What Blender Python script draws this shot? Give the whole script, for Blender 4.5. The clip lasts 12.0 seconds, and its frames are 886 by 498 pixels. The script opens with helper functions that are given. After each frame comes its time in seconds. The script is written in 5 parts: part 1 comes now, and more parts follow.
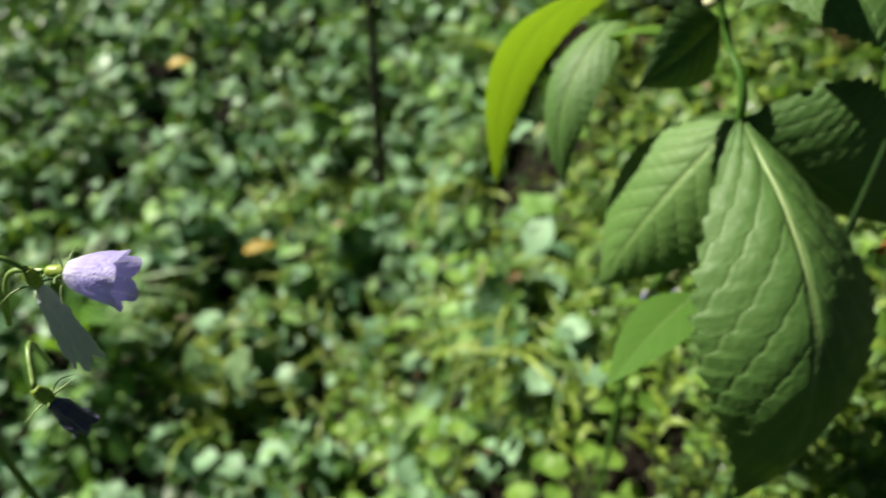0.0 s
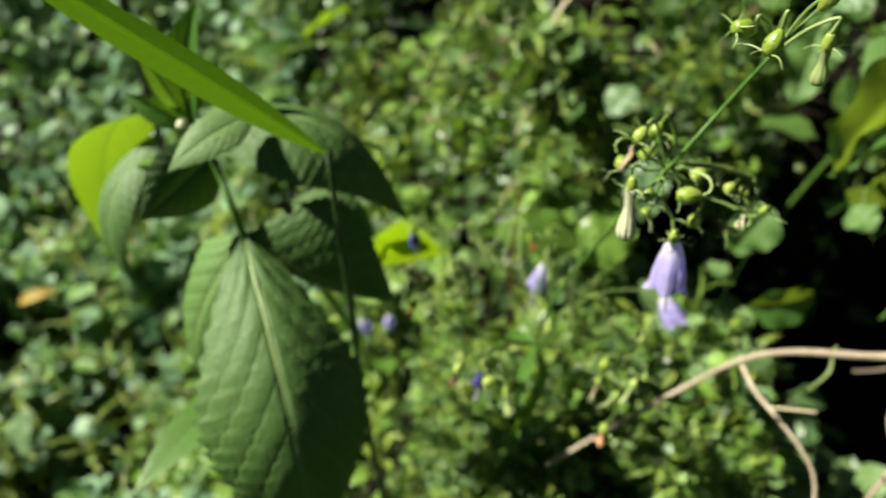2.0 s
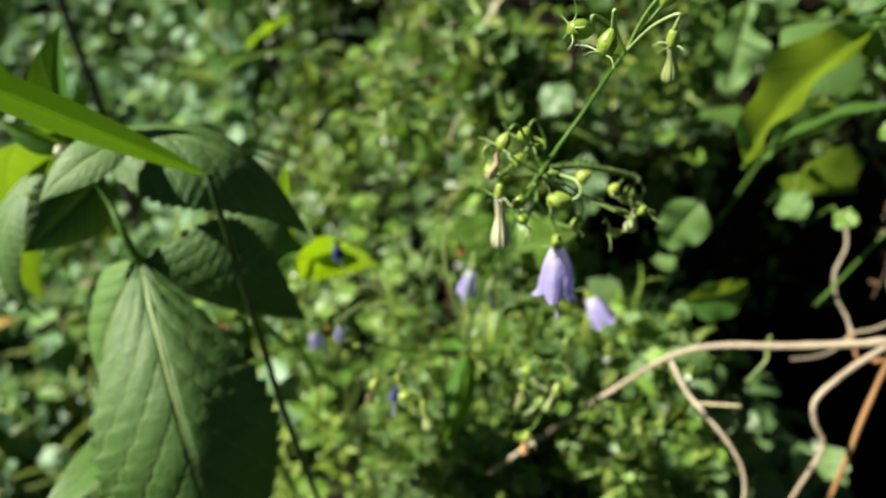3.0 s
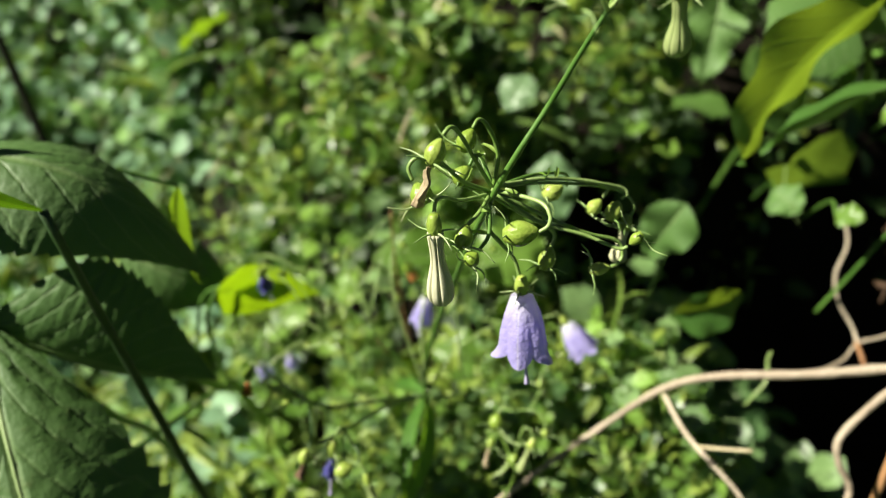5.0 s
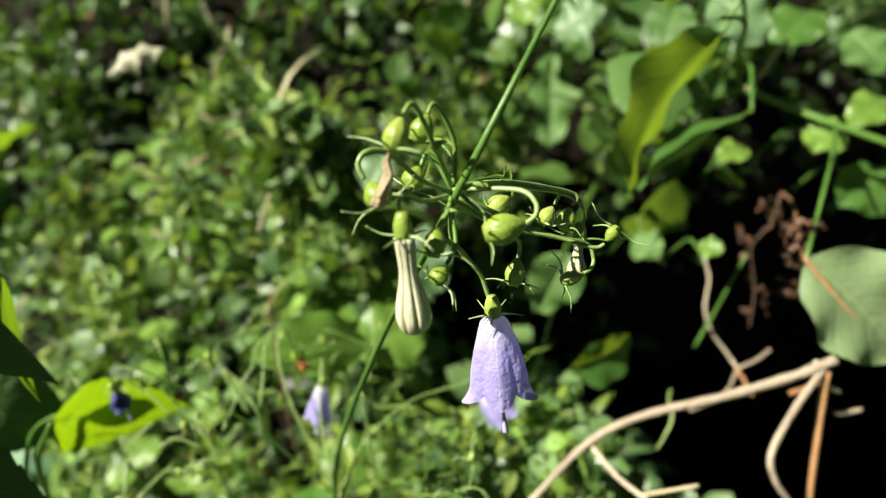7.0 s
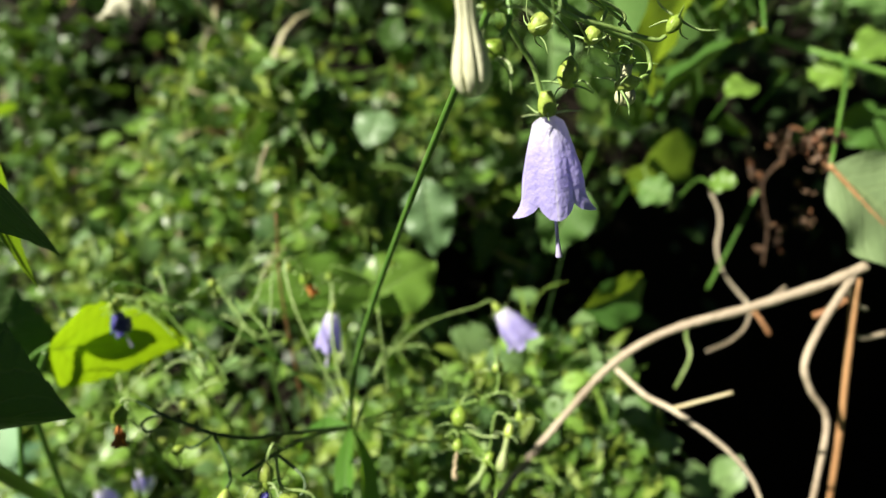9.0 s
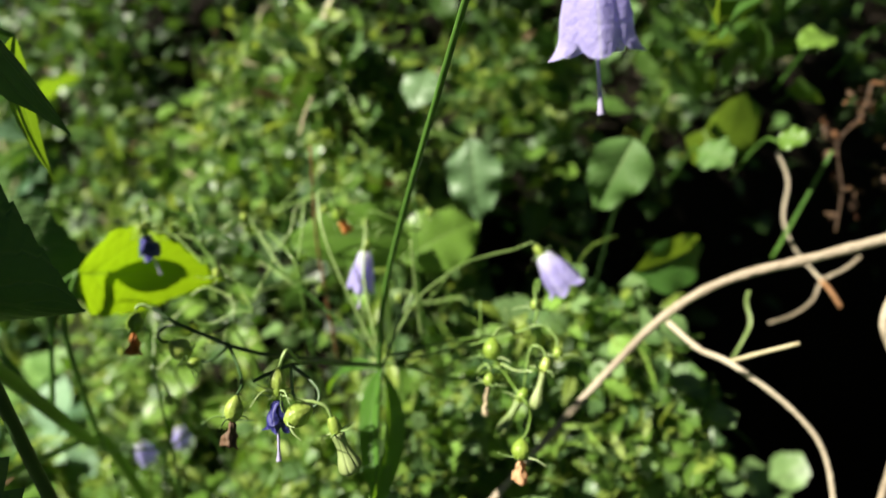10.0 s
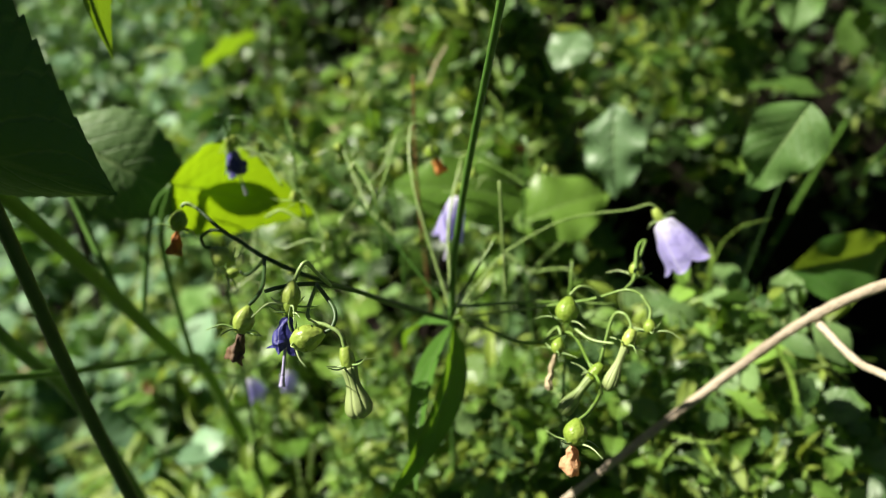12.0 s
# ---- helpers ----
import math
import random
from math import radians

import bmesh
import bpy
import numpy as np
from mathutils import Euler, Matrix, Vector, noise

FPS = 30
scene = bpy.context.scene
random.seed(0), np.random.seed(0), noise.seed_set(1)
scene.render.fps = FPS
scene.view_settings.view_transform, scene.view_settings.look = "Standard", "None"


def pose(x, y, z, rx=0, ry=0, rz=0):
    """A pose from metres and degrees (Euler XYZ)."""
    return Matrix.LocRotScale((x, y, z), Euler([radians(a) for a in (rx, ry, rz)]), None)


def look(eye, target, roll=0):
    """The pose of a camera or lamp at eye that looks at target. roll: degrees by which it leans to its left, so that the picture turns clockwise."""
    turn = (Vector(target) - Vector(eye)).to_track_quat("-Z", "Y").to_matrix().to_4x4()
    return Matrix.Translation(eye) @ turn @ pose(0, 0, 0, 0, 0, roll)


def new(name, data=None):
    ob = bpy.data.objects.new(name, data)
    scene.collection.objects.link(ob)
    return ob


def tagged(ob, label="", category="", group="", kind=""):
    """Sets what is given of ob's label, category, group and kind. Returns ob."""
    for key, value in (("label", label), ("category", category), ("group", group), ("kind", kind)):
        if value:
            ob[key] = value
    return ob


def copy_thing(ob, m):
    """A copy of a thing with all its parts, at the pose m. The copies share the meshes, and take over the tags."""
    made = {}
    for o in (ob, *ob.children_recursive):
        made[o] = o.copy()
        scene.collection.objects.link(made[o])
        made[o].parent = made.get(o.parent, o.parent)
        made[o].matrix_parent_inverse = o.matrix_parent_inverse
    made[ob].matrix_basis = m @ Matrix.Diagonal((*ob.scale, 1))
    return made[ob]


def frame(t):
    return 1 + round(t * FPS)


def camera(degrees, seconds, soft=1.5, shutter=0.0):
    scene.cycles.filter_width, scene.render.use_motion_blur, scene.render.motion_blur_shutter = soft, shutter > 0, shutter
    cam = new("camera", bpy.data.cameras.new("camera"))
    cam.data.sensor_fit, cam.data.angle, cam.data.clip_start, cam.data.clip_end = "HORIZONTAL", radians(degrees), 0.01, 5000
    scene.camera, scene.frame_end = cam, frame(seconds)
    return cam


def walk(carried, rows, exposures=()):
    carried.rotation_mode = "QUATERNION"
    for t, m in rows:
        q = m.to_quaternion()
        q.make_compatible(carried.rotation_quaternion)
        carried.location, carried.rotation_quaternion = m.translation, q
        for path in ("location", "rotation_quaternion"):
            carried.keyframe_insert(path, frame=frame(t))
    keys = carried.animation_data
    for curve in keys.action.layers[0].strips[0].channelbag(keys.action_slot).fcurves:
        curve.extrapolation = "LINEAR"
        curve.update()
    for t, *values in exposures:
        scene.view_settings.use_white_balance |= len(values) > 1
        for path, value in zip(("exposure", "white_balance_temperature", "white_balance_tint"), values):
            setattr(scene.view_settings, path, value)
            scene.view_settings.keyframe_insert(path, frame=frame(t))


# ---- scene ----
cam = camera(70.0, 12.0, 1.15, 0.25)
PATH = [
    (0, (0.037, 0.005, 0.924), (-0.164, 1.508, -0.38), -6.7),
    (0.5, (0.07, 0.004, 0.941), (-0.037, 1.49, -0.393), -5.0),
    (1, (0.104, 0.001, 0.961), (0.113, 1.47, -0.396), -4.6),
    (1.5, (0.143, 0.0, 0.976), (0.276, 1.459, -0.386), -3.3),
    (2, (0.176, 0.003, 0.975), (0.404, 1.448, -0.389), -3.0),
    (2.5, (0.195, 0.005, 0.975), (0.449, 1.449, -0.386), -4.1),
    (3, (0.209, 0.003, 0.972), (0.495, 1.441, -0.388), -4.6),
    (3.5, (0.222, 0.005, 0.975), (0.544, 1.43, -0.39), -4.8),
    (3.7, (0.227, 0.009, 0.976), (0.561, 1.442, -0.379), -4.9),
    (5.3, (0.231, 0.05, 0.939), (0.615, 1.442, -0.445), -5.5),
    (5.5, (0.228, 0.042, 0.952), (0.629, 1.407, -0.454), -7.1),
    (6, (0.225, 0.054, 0.941), (0.786, 1.377, -0.451), -4.1),
    (6.5, (0.216, 0.061, 0.929), (0.945, 1.427, -0.336), -2.2),
    (7, (0.213, 0.065, 0.914), (1.125, 1.444, -0.211), -0.5),
    (7.2, (0.214, 0.065, 0.907), (1.166, 1.477, -0.142), -0.6),
    (8.8, (0.201, 0.063, 0.878), (1.172, 1.444, -0.194), -1.1),
    (9, (0.197, 0.062, 0.877), (1.151, 1.43, -0.226), -1.1),
    (9.5, (0.196, 0.058, 0.869), (1.094, 1.441, -0.263), -2.4),
    (10, (0.2, 0.058, 0.849), (1.018, 1.517, -0.248), -2.5),
    (10.5, (0.206, 0.059, 0.832), (0.881, 1.624, -0.215), -3.3),
    (11, (0.216, 0.061, 0.822), (0.761, 1.683, -0.213), -3.2),
    (11.5, (0.218, 0.062, 0.822), (0.667, 1.694, -0.243), -3.9),
    (12, (0.226, 0.063, 0.819), (0.587, 1.705, -0.265), -4.7),
]
cam.data.dof.use_dof, cam.data.dof.focus_distance, cam.data.dof.aperture_fstop = True, 0.124, 11.0
walk(cam, [(t, look(eye, target, roll)) for t, eye, target, roll in PATH], [(0, 1.00), (2.5, 1.06), (5.5, 1.08), (9.5, 1.12), (12, 1.04)])

# ---- light ----
SUN_TO = Vector((-0.63, 0.24, 0.74)).normalized()
world = bpy.data.worlds.new("sky")
scene.world = world
world.use_nodes = True
wn = world.node_tree
sky = wn.nodes.new("ShaderNodeTexSky")
sky.sky_type, sky.sun_disc = "NISHITA", False
sky.sun_elevation = math.asin(SUN_TO.z)
sky.sun_rotation = math.atan2(SUN_TO.x, SUN_TO.y)
wn.nodes["Background"].inputs["Strength"].default_value = 0.008
wn.links.new(sky.outputs[0], wn.nodes["Background"].inputs["Color"])
sun_data = bpy.data.lights.new("sun", "SUN")
sun_data.energy, sun_data.angle, sun_data.color = 5.0, radians(0.53), (1.0, 0.94, 0.80)
sun = new("sun", sun_data)
sun.matrix_world = look((0, 0, 4), Vector((0, 0, 4)) - SUN_TO)


# ---- materials ----
class Nodes:
    """A small wrapper to write node materials in few lines."""

    def __init__(self, name):
        self.mat = bpy.data.materials.new(name)
        self.mat.use_nodes = True
        self.tree = self.mat.node_tree
        self.out = self.tree.nodes["Material Output"]
        self.bsdf = self.tree.nodes["Principled BSDF"]

    def node(self, kind, **values):
        n = self.tree.nodes.new(kind)
        for key, value in values.items():
            n.inputs[key].default_value = value
        return n

    def link(self, a, b):
        self.tree.links.new(a, b)

    def math(self, op, a, b=None, clamp=False):
        n = self.tree.nodes.new("ShaderNodeMath")
        n.operation, n.use_clamp = op, clamp
        for i, v in enumerate((a, b)):
            if v is None:
                continue
            if isinstance(v, (int, float)):
                n.inputs[i].default_value = v
            else:
                self.link(v, n.inputs[i])
        return n.outputs[0]

    def mix(self, fac, a, b, blend="MIX"):
        n = self.tree.nodes.new("ShaderNodeMix")
        n.data_type, n.blend_type = "RGBA", blend
        for i, v in ((0, fac), (6, a), (7, b)):
            if isinstance(v, (int, float)):
                n.inputs[i].default_value = v
            elif isinstance(v, tuple):
                n.inputs[i].default_value = (*v, 1) if len(v) == 3 else v
            else:
                self.link(v, n.inputs[i])
        return n.outputs[2]

    def noise(self, scale, detail=3.0, coords=None):
        n = self.node("ShaderNodeTexNoise", Scale=scale, Detail=detail)
        if coords is None:
            coords = self.node("ShaderNodeTexCoord").outputs["Object"]
        self.link(coords, n.inputs["Vector"])
        return n.outputs["Fac"]

    def ramp(self, value, lo, hi):
        n = self.node("ShaderNodeMapRange")
        n.inputs[1].default_value, n.inputs[2].default_value = lo, hi
        self.link(value, n.inputs[0])
        return n.outputs[0]

    def bump(self, height, strength, distance):
        n = self.node("ShaderNodeBump", Strength=strength, Distance=distance)
        self.link(height, n.inputs["Height"])
        self.link(n.outputs[0], self.bsdf.inputs["Normal"])
        return n.outputs[0]


def leaf_material(name, dark, light, through_colour, translucent=0.4, rough=0.45, veins=9.0, vein=0.5, per="island", relief=0.0008):
    """Leaf: waxy face over a body that lets light through, with midrib and side veins in the blade's own coordinates."""
    n = Nodes(name)
    uv = n.node("ShaderNodeUVMap")
    sep = n.node("ShaderNodeSeparateXYZ")
    n.link(uv.outputs[0], sep.inputs[0])
    u, v = sep.outputs[0], sep.outputs[1]
    side = n.math("ABSOLUTE", n.math("SUBTRACT", n.math("MULTIPLY", v, 2.0), 1.0))
    along = n.math("SUBTRACT", n.math("MULTIPLY", u, veins), n.math("MULTIPLY", side, veins * 0.33))
    saw = n.math("ABSOLUTE", n.math("SUBTRACT", n.math("FRACT", along), 0.5))
    lateral = n.ramp(saw, 0.10, 0.0)
    mid = n.ramp(side, 0.07, 0.02)
    lines = n.math("MAXIMUM", n.math("MULTIPLY", lateral, 0.28), n.math("MULTIPLY", mid, n.ramp(u, 1.1, 0.0)))
    if per == "island":
        rnd = n.node("ShaderNodeNewGeometry").outputs["Random Per Island"]
    else:
        rnd = n.node("ShaderNodeObjectInfo").outputs["Random"]
    patch = n.noise(26.0, 4.0)
    grain = n.noise(420.0, 2.0)
    mixed = n.math("ADD", n.math("MULTIPLY", rnd, 0.85), n.math("SUBTRACT", n.math("MULTIPLY", patch, 0.7), 0.22), clamp=True)
    base = n.mix(mixed, dark, light)
    base = n.mix(n.math("MULTIPLY", lines, vein), base, (0.30, 0.40, 0.16))
    base = n.mix(n.math("MULTIPLY", n.ramp(grain, 0.62, 0.8), 0.25), base, (0.16, 0.17, 0.05))
    n.link(base, n.bsdf.inputs["Base Color"])
    gloss = n.math("MULTIPLY", n.math("SUBTRACT", n.math("FRACT", n.math("MULTIPLY", rnd, 7.3)), 0.5), 0.18 if per == "island" else 0.0)
    n.link(n.math("ADD", n.math("ADD", n.math("MULTIPLY", grain, 0.25), gloss), rough - 0.12), n.bsdf.inputs["Roughness"])
    n.bsdf.inputs["Specular IOR Level"].default_value = 0.5
    height = n.math("ADD", n.math("MULTIPLY", grain, 0.3), n.math("MULTIPLY", lines, -0.8))
    normal = n.bump(height, 0.5, relief)
    glow = n.node("ShaderNodeBsdfTranslucent")
    n.link(n.mix(n.math("MULTIPLY", lines, 0.4), n.mix(mixed, tuple(c * 0.75 for c in through_colour), through_colour), dark), glow.inputs["Color"])
    n.link(normal, glow.inputs["Normal"])
    mixer = n.node("ShaderNodeMixShader", Fac=translucent)
    n.link(n.bsdf.outputs[0], mixer.inputs[1])
    n.link(glow.outputs[0], mixer.inputs[2])
    n.link(mixer.outputs[0], n.out.inputs["Surface"])
    return n.mat


def petal_material(name, top, low, translucent=0.35):
    """Petal: pale near the stalk, tinted towards the rim, fine wrinkles."""
    n = Nodes(name)
    uv = n.node("ShaderNodeUVMap")
    sep = n.node("ShaderNodeSeparateXYZ")
    n.link(uv.outputs[0], sep.inputs[0])
    crease = n.noise(330.0, 3.0)
    fine = n.noise(1500.0, 2.0)
    shade = n.math("ADD", n.ramp(sep.outputs[0], 0.0, 0.40), n.math("MULTIPLY", n.math("SUBTRACT", crease, 0.5), 0.7), clamp=True)
    rib = n.ramp(n.math("ABSOLUTE", n.math("SUBTRACT", n.math("FRACT", n.math("MULTIPLY", sep.outputs[1], 5.0)), 0.5)), 0.05, 0.0)
    base = n.mix(n.math("MULTIPLY", rib, 0.45), n.mix(shade, top, low), tuple(0.5 * (a + b) for a, b in zip(top, (0.9, 0.9, 0.9))))
    n.link(base, n.bsdf.inputs["Base Color"])
    n.bsdf.inputs["Roughness"].default_value = 0.55
    normal = n.bump(n.math("ADD", crease, n.math("MULTIPLY", fine, 0.35)), 0.6, 0.0010)
    glow = n.node("ShaderNodeBsdfTranslucent")
    n.link(base, glow.inputs["Color"])
    n.link(normal, glow.inputs["Normal"])
    mixer = n.node("ShaderNodeMixShader", Fac=translucent)
    n.link(n.bsdf.outputs[0], mixer.inputs[1])
    n.link(glow.outputs[0], mixer.inputs[2])
    n.link(mixer.outputs[0], n.out.inputs["Surface"])
    return n.mat


def plain_material(name, a, b, scale=120.0, rough=0.5, bump=0.4, depth=0.0006, translucent=0.0):
    """Stalks, bark, seeds: two tones at two scales and a fine relief."""
    n = Nodes(name)
    coarse, fine = n.noise(scale * 0.25, 3.0), n.noise(scale * 3.0, 3.0)
    rnd = n.node("ShaderNodeObjectInfo").outputs["Random"]
    fac = n.math("ADD", n.math("MULTIPLY", coarse, 0.6), n.math("ADD", n.math("MULTIPLY", fine, 0.3), n.math("MULTIPLY", n.math("SUBTRACT", rnd, 0.5), 0.4)), clamp=True)
    base = n.mix(n.ramp(fac, 0.25, 0.75), a, b)
    n.link(base, n.bsdf.inputs["Base Color"])
    n.link(n.math("ADD", n.math("MULTIPLY", fine, 0.3), rough - 0.15), n.bsdf.inputs["Roughness"])
    n.bump(n.math("ADD", coarse, n.math("MULTIPLY", fine, 0.6)), bump, depth)
    if translucent:
        glow = n.node("ShaderNodeBsdfTranslucent")
        n.link(base, glow.inputs["Color"])
        mixer = n.node("ShaderNodeMixShader", Fac=translucent)
        n.link(n.bsdf.outputs[0], mixer.inputs[1])
        n.link(glow.outputs[0], mixer.inputs[2])
        n.link(mixer.outputs[0], n.out.inputs["Surface"])
    return n.mat


# Soil colour taken nearly to black to stand for shade between the leaves.
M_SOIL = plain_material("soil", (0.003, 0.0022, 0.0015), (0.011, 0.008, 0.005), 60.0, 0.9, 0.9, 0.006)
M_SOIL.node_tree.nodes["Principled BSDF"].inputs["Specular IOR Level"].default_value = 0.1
M_BIGLEAF = leaf_material("broad_leaf", (0.045, 0.112, 0.020), (0.086, 0.178, 0.037), (0.20, 0.40, 0.02), 0.03, 0.62, 8.0, 0.4, "object", 0.0022)
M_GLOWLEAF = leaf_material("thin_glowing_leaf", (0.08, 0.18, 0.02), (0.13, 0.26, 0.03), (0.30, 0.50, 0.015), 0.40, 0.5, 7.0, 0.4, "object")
# Brighter copy of the thin leaf, with backlight glow put into its colours.
M_PAINTED_SUN_LEAF = leaf_material("thin_leaf_painted_sunlit", (0.10, 0.20, 0.02), (0.16, 0.30, 0.03), (0.46, 0.74, 0.01), 0.68, 0.5, 7.0, 0.4, "object")
M_CULMBLADE = leaf_material("culm_blade", (0.05, 0.19, 0.010), (0.10, 0.31, 0.016), (0.26, 0.52, 0.01), 0.18, 0.5, 1.0, 0.25, "object")
M_DRYLEAF = leaf_material("bleached_leaf", (0.45, 0.44, 0.30), (0.72, 0.70, 0.55), (0.5, 0.48, 0.3), 0.25, 0.6, 6.0, 0.3, "object")
M_LITTER = leaf_material("brown_litter", (0.07, 0.035, 0.014), (0.30, 0.19, 0.09), (0.25, 0.14, 0.05), 0.2, 0.6, 5.0, 0.2)
M_BLADE = leaf_material("blade_leaf", (0.05, 0.15, 0.02), (0.09, 0.22, 0.03), (0.24, 0.46, 0.02), 0.40, 0.42, 3.0, 0.3, "object")
M_VINE = leaf_material("vine_leaf", (0.06, 0.16, 0.03), (0.11, 0.24, 0.045), (0.34, 0.50, 0.03), 0.45, 0.38, 6.0, 0.5, "object")
M_PALELEAF = leaf_material("pale_leaf", (0.15, 0.24, 0.10), (0.27, 0.36, 0.18), (0.32, 0.44, 0.12), 0.25, 0.5, 6.0, 0.5, "object", 0.002)
M_GREYLEAF = leaf_material("grey_green_leaf", (0.11, 0.21, 0.09), (0.20, 0.32, 0.15), (0.26, 0.42, 0.12), 0.25, 0.4, 6.0, 0.3, "object", 0.002)
M_HERB = leaf_material("herb_leaf", (0.08, 0.18, 0.025), (0.21, 0.36, 0.06), (0.36, 0.56, 0.05), 0.34, 0.36, 6.0, 0.35, "object")
M_COVER_A = leaf_material("cover_leaf_fresh", (0.030, 0.09, 0.010), (0.215, 0.385, 0.062), (0.25, 0.46, 0.03), 0.24, 0.42, 6.0, 0.35)
M_COVER_B = leaf_material("cover_leaf_bluish", (0.025, 0.08, 0.020), (0.19, 0.31, 0.11), (0.18, 0.36, 0.06), 0.18, 0.38, 6.0, 0.35)
M_FLOOR_A = leaf_material("floor_leaf_fresh", (0.028, 0.095, 0.018), (0.225, 0.40, 0.110), (0.22, 0.42, 0.03), 0.20, 0.50, 6.0, 0.35)
M_FLOOR_B = leaf_material("floor_leaf_bluish", (0.026, 0.095, 0.042), (0.26, 0.43, 0.250), (0.16, 0.34, 0.06), 0.14, 0.50, 6.0, 0.35)
for m in (M_FLOOR_A, M_FLOOR_B):
    m.node_tree.nodes["Principled BSDF"].inputs["Specular IOR Level"].default_value = 0.28
M_COVER_C = leaf_material("cover_leaf_yellowish", (0.10, 0.16, 0.02), (0.31, 0.42, 0.075), (0.40, 0.52, 0.06), 0.4, 0.45, 5.0, 0.3)
M_GRASS = leaf_material("grass_blade", (0.05, 0.12, 0.02), (0.13, 0.22, 0.05), (0.26, 0.40, 0.04), 0.35, 0.45, 1.0, 0.2)
M_DRYGRASS = plain_material("dry_grass", (0.30, 0.28, 0.14), (0.56, 0.54, 0.34), 160.0, 0.6)
M_YELLOWLEAF = leaf_material("yellow_leaf", (0.35, 0.24, 0.02), (0.55, 0.38, 0.04), (0.6, 0.42, 0.03), 0.3, 0.5, 6.0, 0.3, "object")
M_STEM = plain_material("green_stem", (0.05, 0.135, 0.018), (0.14, 0.28, 0.05), 160.0, 0.4)
M_DARKSTEM = plain_material("dark_stem", (0.02, 0.05, 0.012), (0.05, 0.11, 0.025), 160.0, 0.45)
M_PEDICEL = plain_material("pale_pedicel", (0.13, 0.24, 0.04), (0.36, 0.48, 0.18), 300.0, 0.35)
M_PALESTEM = plain_material("pale_stem", (0.16, 0.30, 0.04), (0.30, 0.44, 0.09), 160.0, 0.45, 0.3, 0.0005, 0.3)
M_CAPSULE = plain_material("seed_capsule", (0.22, 0.34, 0.04), (0.44, 0.55, 0.12), 420.0, 0.30, 0.6, 0.0006, 0.15)
M_RIB = plain_material("leaf_rib", (0.16, 0.28, 0.08), (0.28, 0.38, 0.15), 200.0, 0.5)
M_SEPAL = plain_material("sepal", (0.20, 0.33, 0.09), (0.44, 0.54, 0.26), 400.0, 0.45)
M_BELL = petal_material("bell_petal", (0.80, 0.79, 0.90), (0.48, 0.43, 0.86), 0.40)
M_BLUE = petal_material("withered_blue_petal", (0.05, 0.045, 0.28), (0.03, 0.03, 0.22), 0.15)
M_BUD = plain_material("cream_bud", (0.44, 0.46, 0.23), (0.66, 0.66, 0.46), 240.0, 0.55, 0.4, 0.0005, 0.1)
M_BUDGREEN = plain_material("green_bud", (0.24, 0.34, 0.10), (0.40, 0.48, 0.20), 200.0, 0.45, 0.3, 0.0004, 0.2)
M_STYLE = plain_material("style", (0.42, 0.38, 0.60), (0.62, 0.58, 0.76), 300.0, 0.5)
M_WITHER = plain_material("withered_petal", (0.42, 0.15, 0.03), (0.78, 0.36, 0.10), 300.0, 0.7, 0.9, 0.001, 0.4)
M_PEACH = plain_material("peach_withered_petal", (0.62, 0.30, 0.12), (0.85, 0.56, 0.34), 300.0, 0.7, 0.9, 0.001, 0.25)
M_DRYPETAL = plain_material("dry_petal", (0.30, 0.22, 0.12), (0.60, 0.50, 0.32), 300.0, 0.7, 0.9, 0.001, 0.15)
M_TWIG = plain_material("dry_twig_bark", (0.20, 0.15, 0.10), (0.56, 0.48, 0.36), 150.0, 0.65, 0.9, 0.0015)
M_TWIGRED = plain_material("reddish_twig_bark", (0.26, 0.12, 0.05), (0.48, 0.27, 0.12), 140.0, 0.6, 0.8, 0.001)
M_STRAW = plain_material("straw", (0.32, 0.27, 0.14), (0.60, 0.54, 0.36), 160.0, 0.6, 0.5, 0.0008)
M_BROWN = plain_material("brown_seed", (0.05, 0.026, 0.013), (0.15, 0.085, 0.045), 200.0, 0.7, 0.9, 0.001)
M_HUSK = plain_material("reddish_husk", (0.13, 0.05, 0.022), (0.30, 0.15, 0.07), 260.0, 0.7, 0.9, 0.001, 0.2)
M_POLE = plain_material("dark_stick", (0.012, 0.010, 0.007), (0.035, 0.028, 0.02), 60.0, 0.8, 0.8, 0.002)


# ---- mesh helpers ----
def smooth(e):
    e = min(1.0, max(0.0, e))
    return e * e * (3 - 2 * e)


def curve_points(ctrl, per=8):
    """A smooth line through the control points."""
    p = [Vector(c) for c in ctrl]
    if len(p) == 2:
        return [p[0].lerp(p[1], i / per) for i in range(per + 1)]
    p = [2 * p[0] - p[1], *p, 2 * p[-1] - p[-2]]
    out = []
    for i in range(1, len(p) - 2):
        a, b, c, d = p[i - 1:i + 3]
        for k in range(per):
            t = k / per
            out.append(0.5 * (2 * b + (c - a) * t + (2 * a - 5 * b + 4 * c - d) * t * t + (3 * b - a - 3 * c + d) * t ** 3))
    return out + [p[-2]]


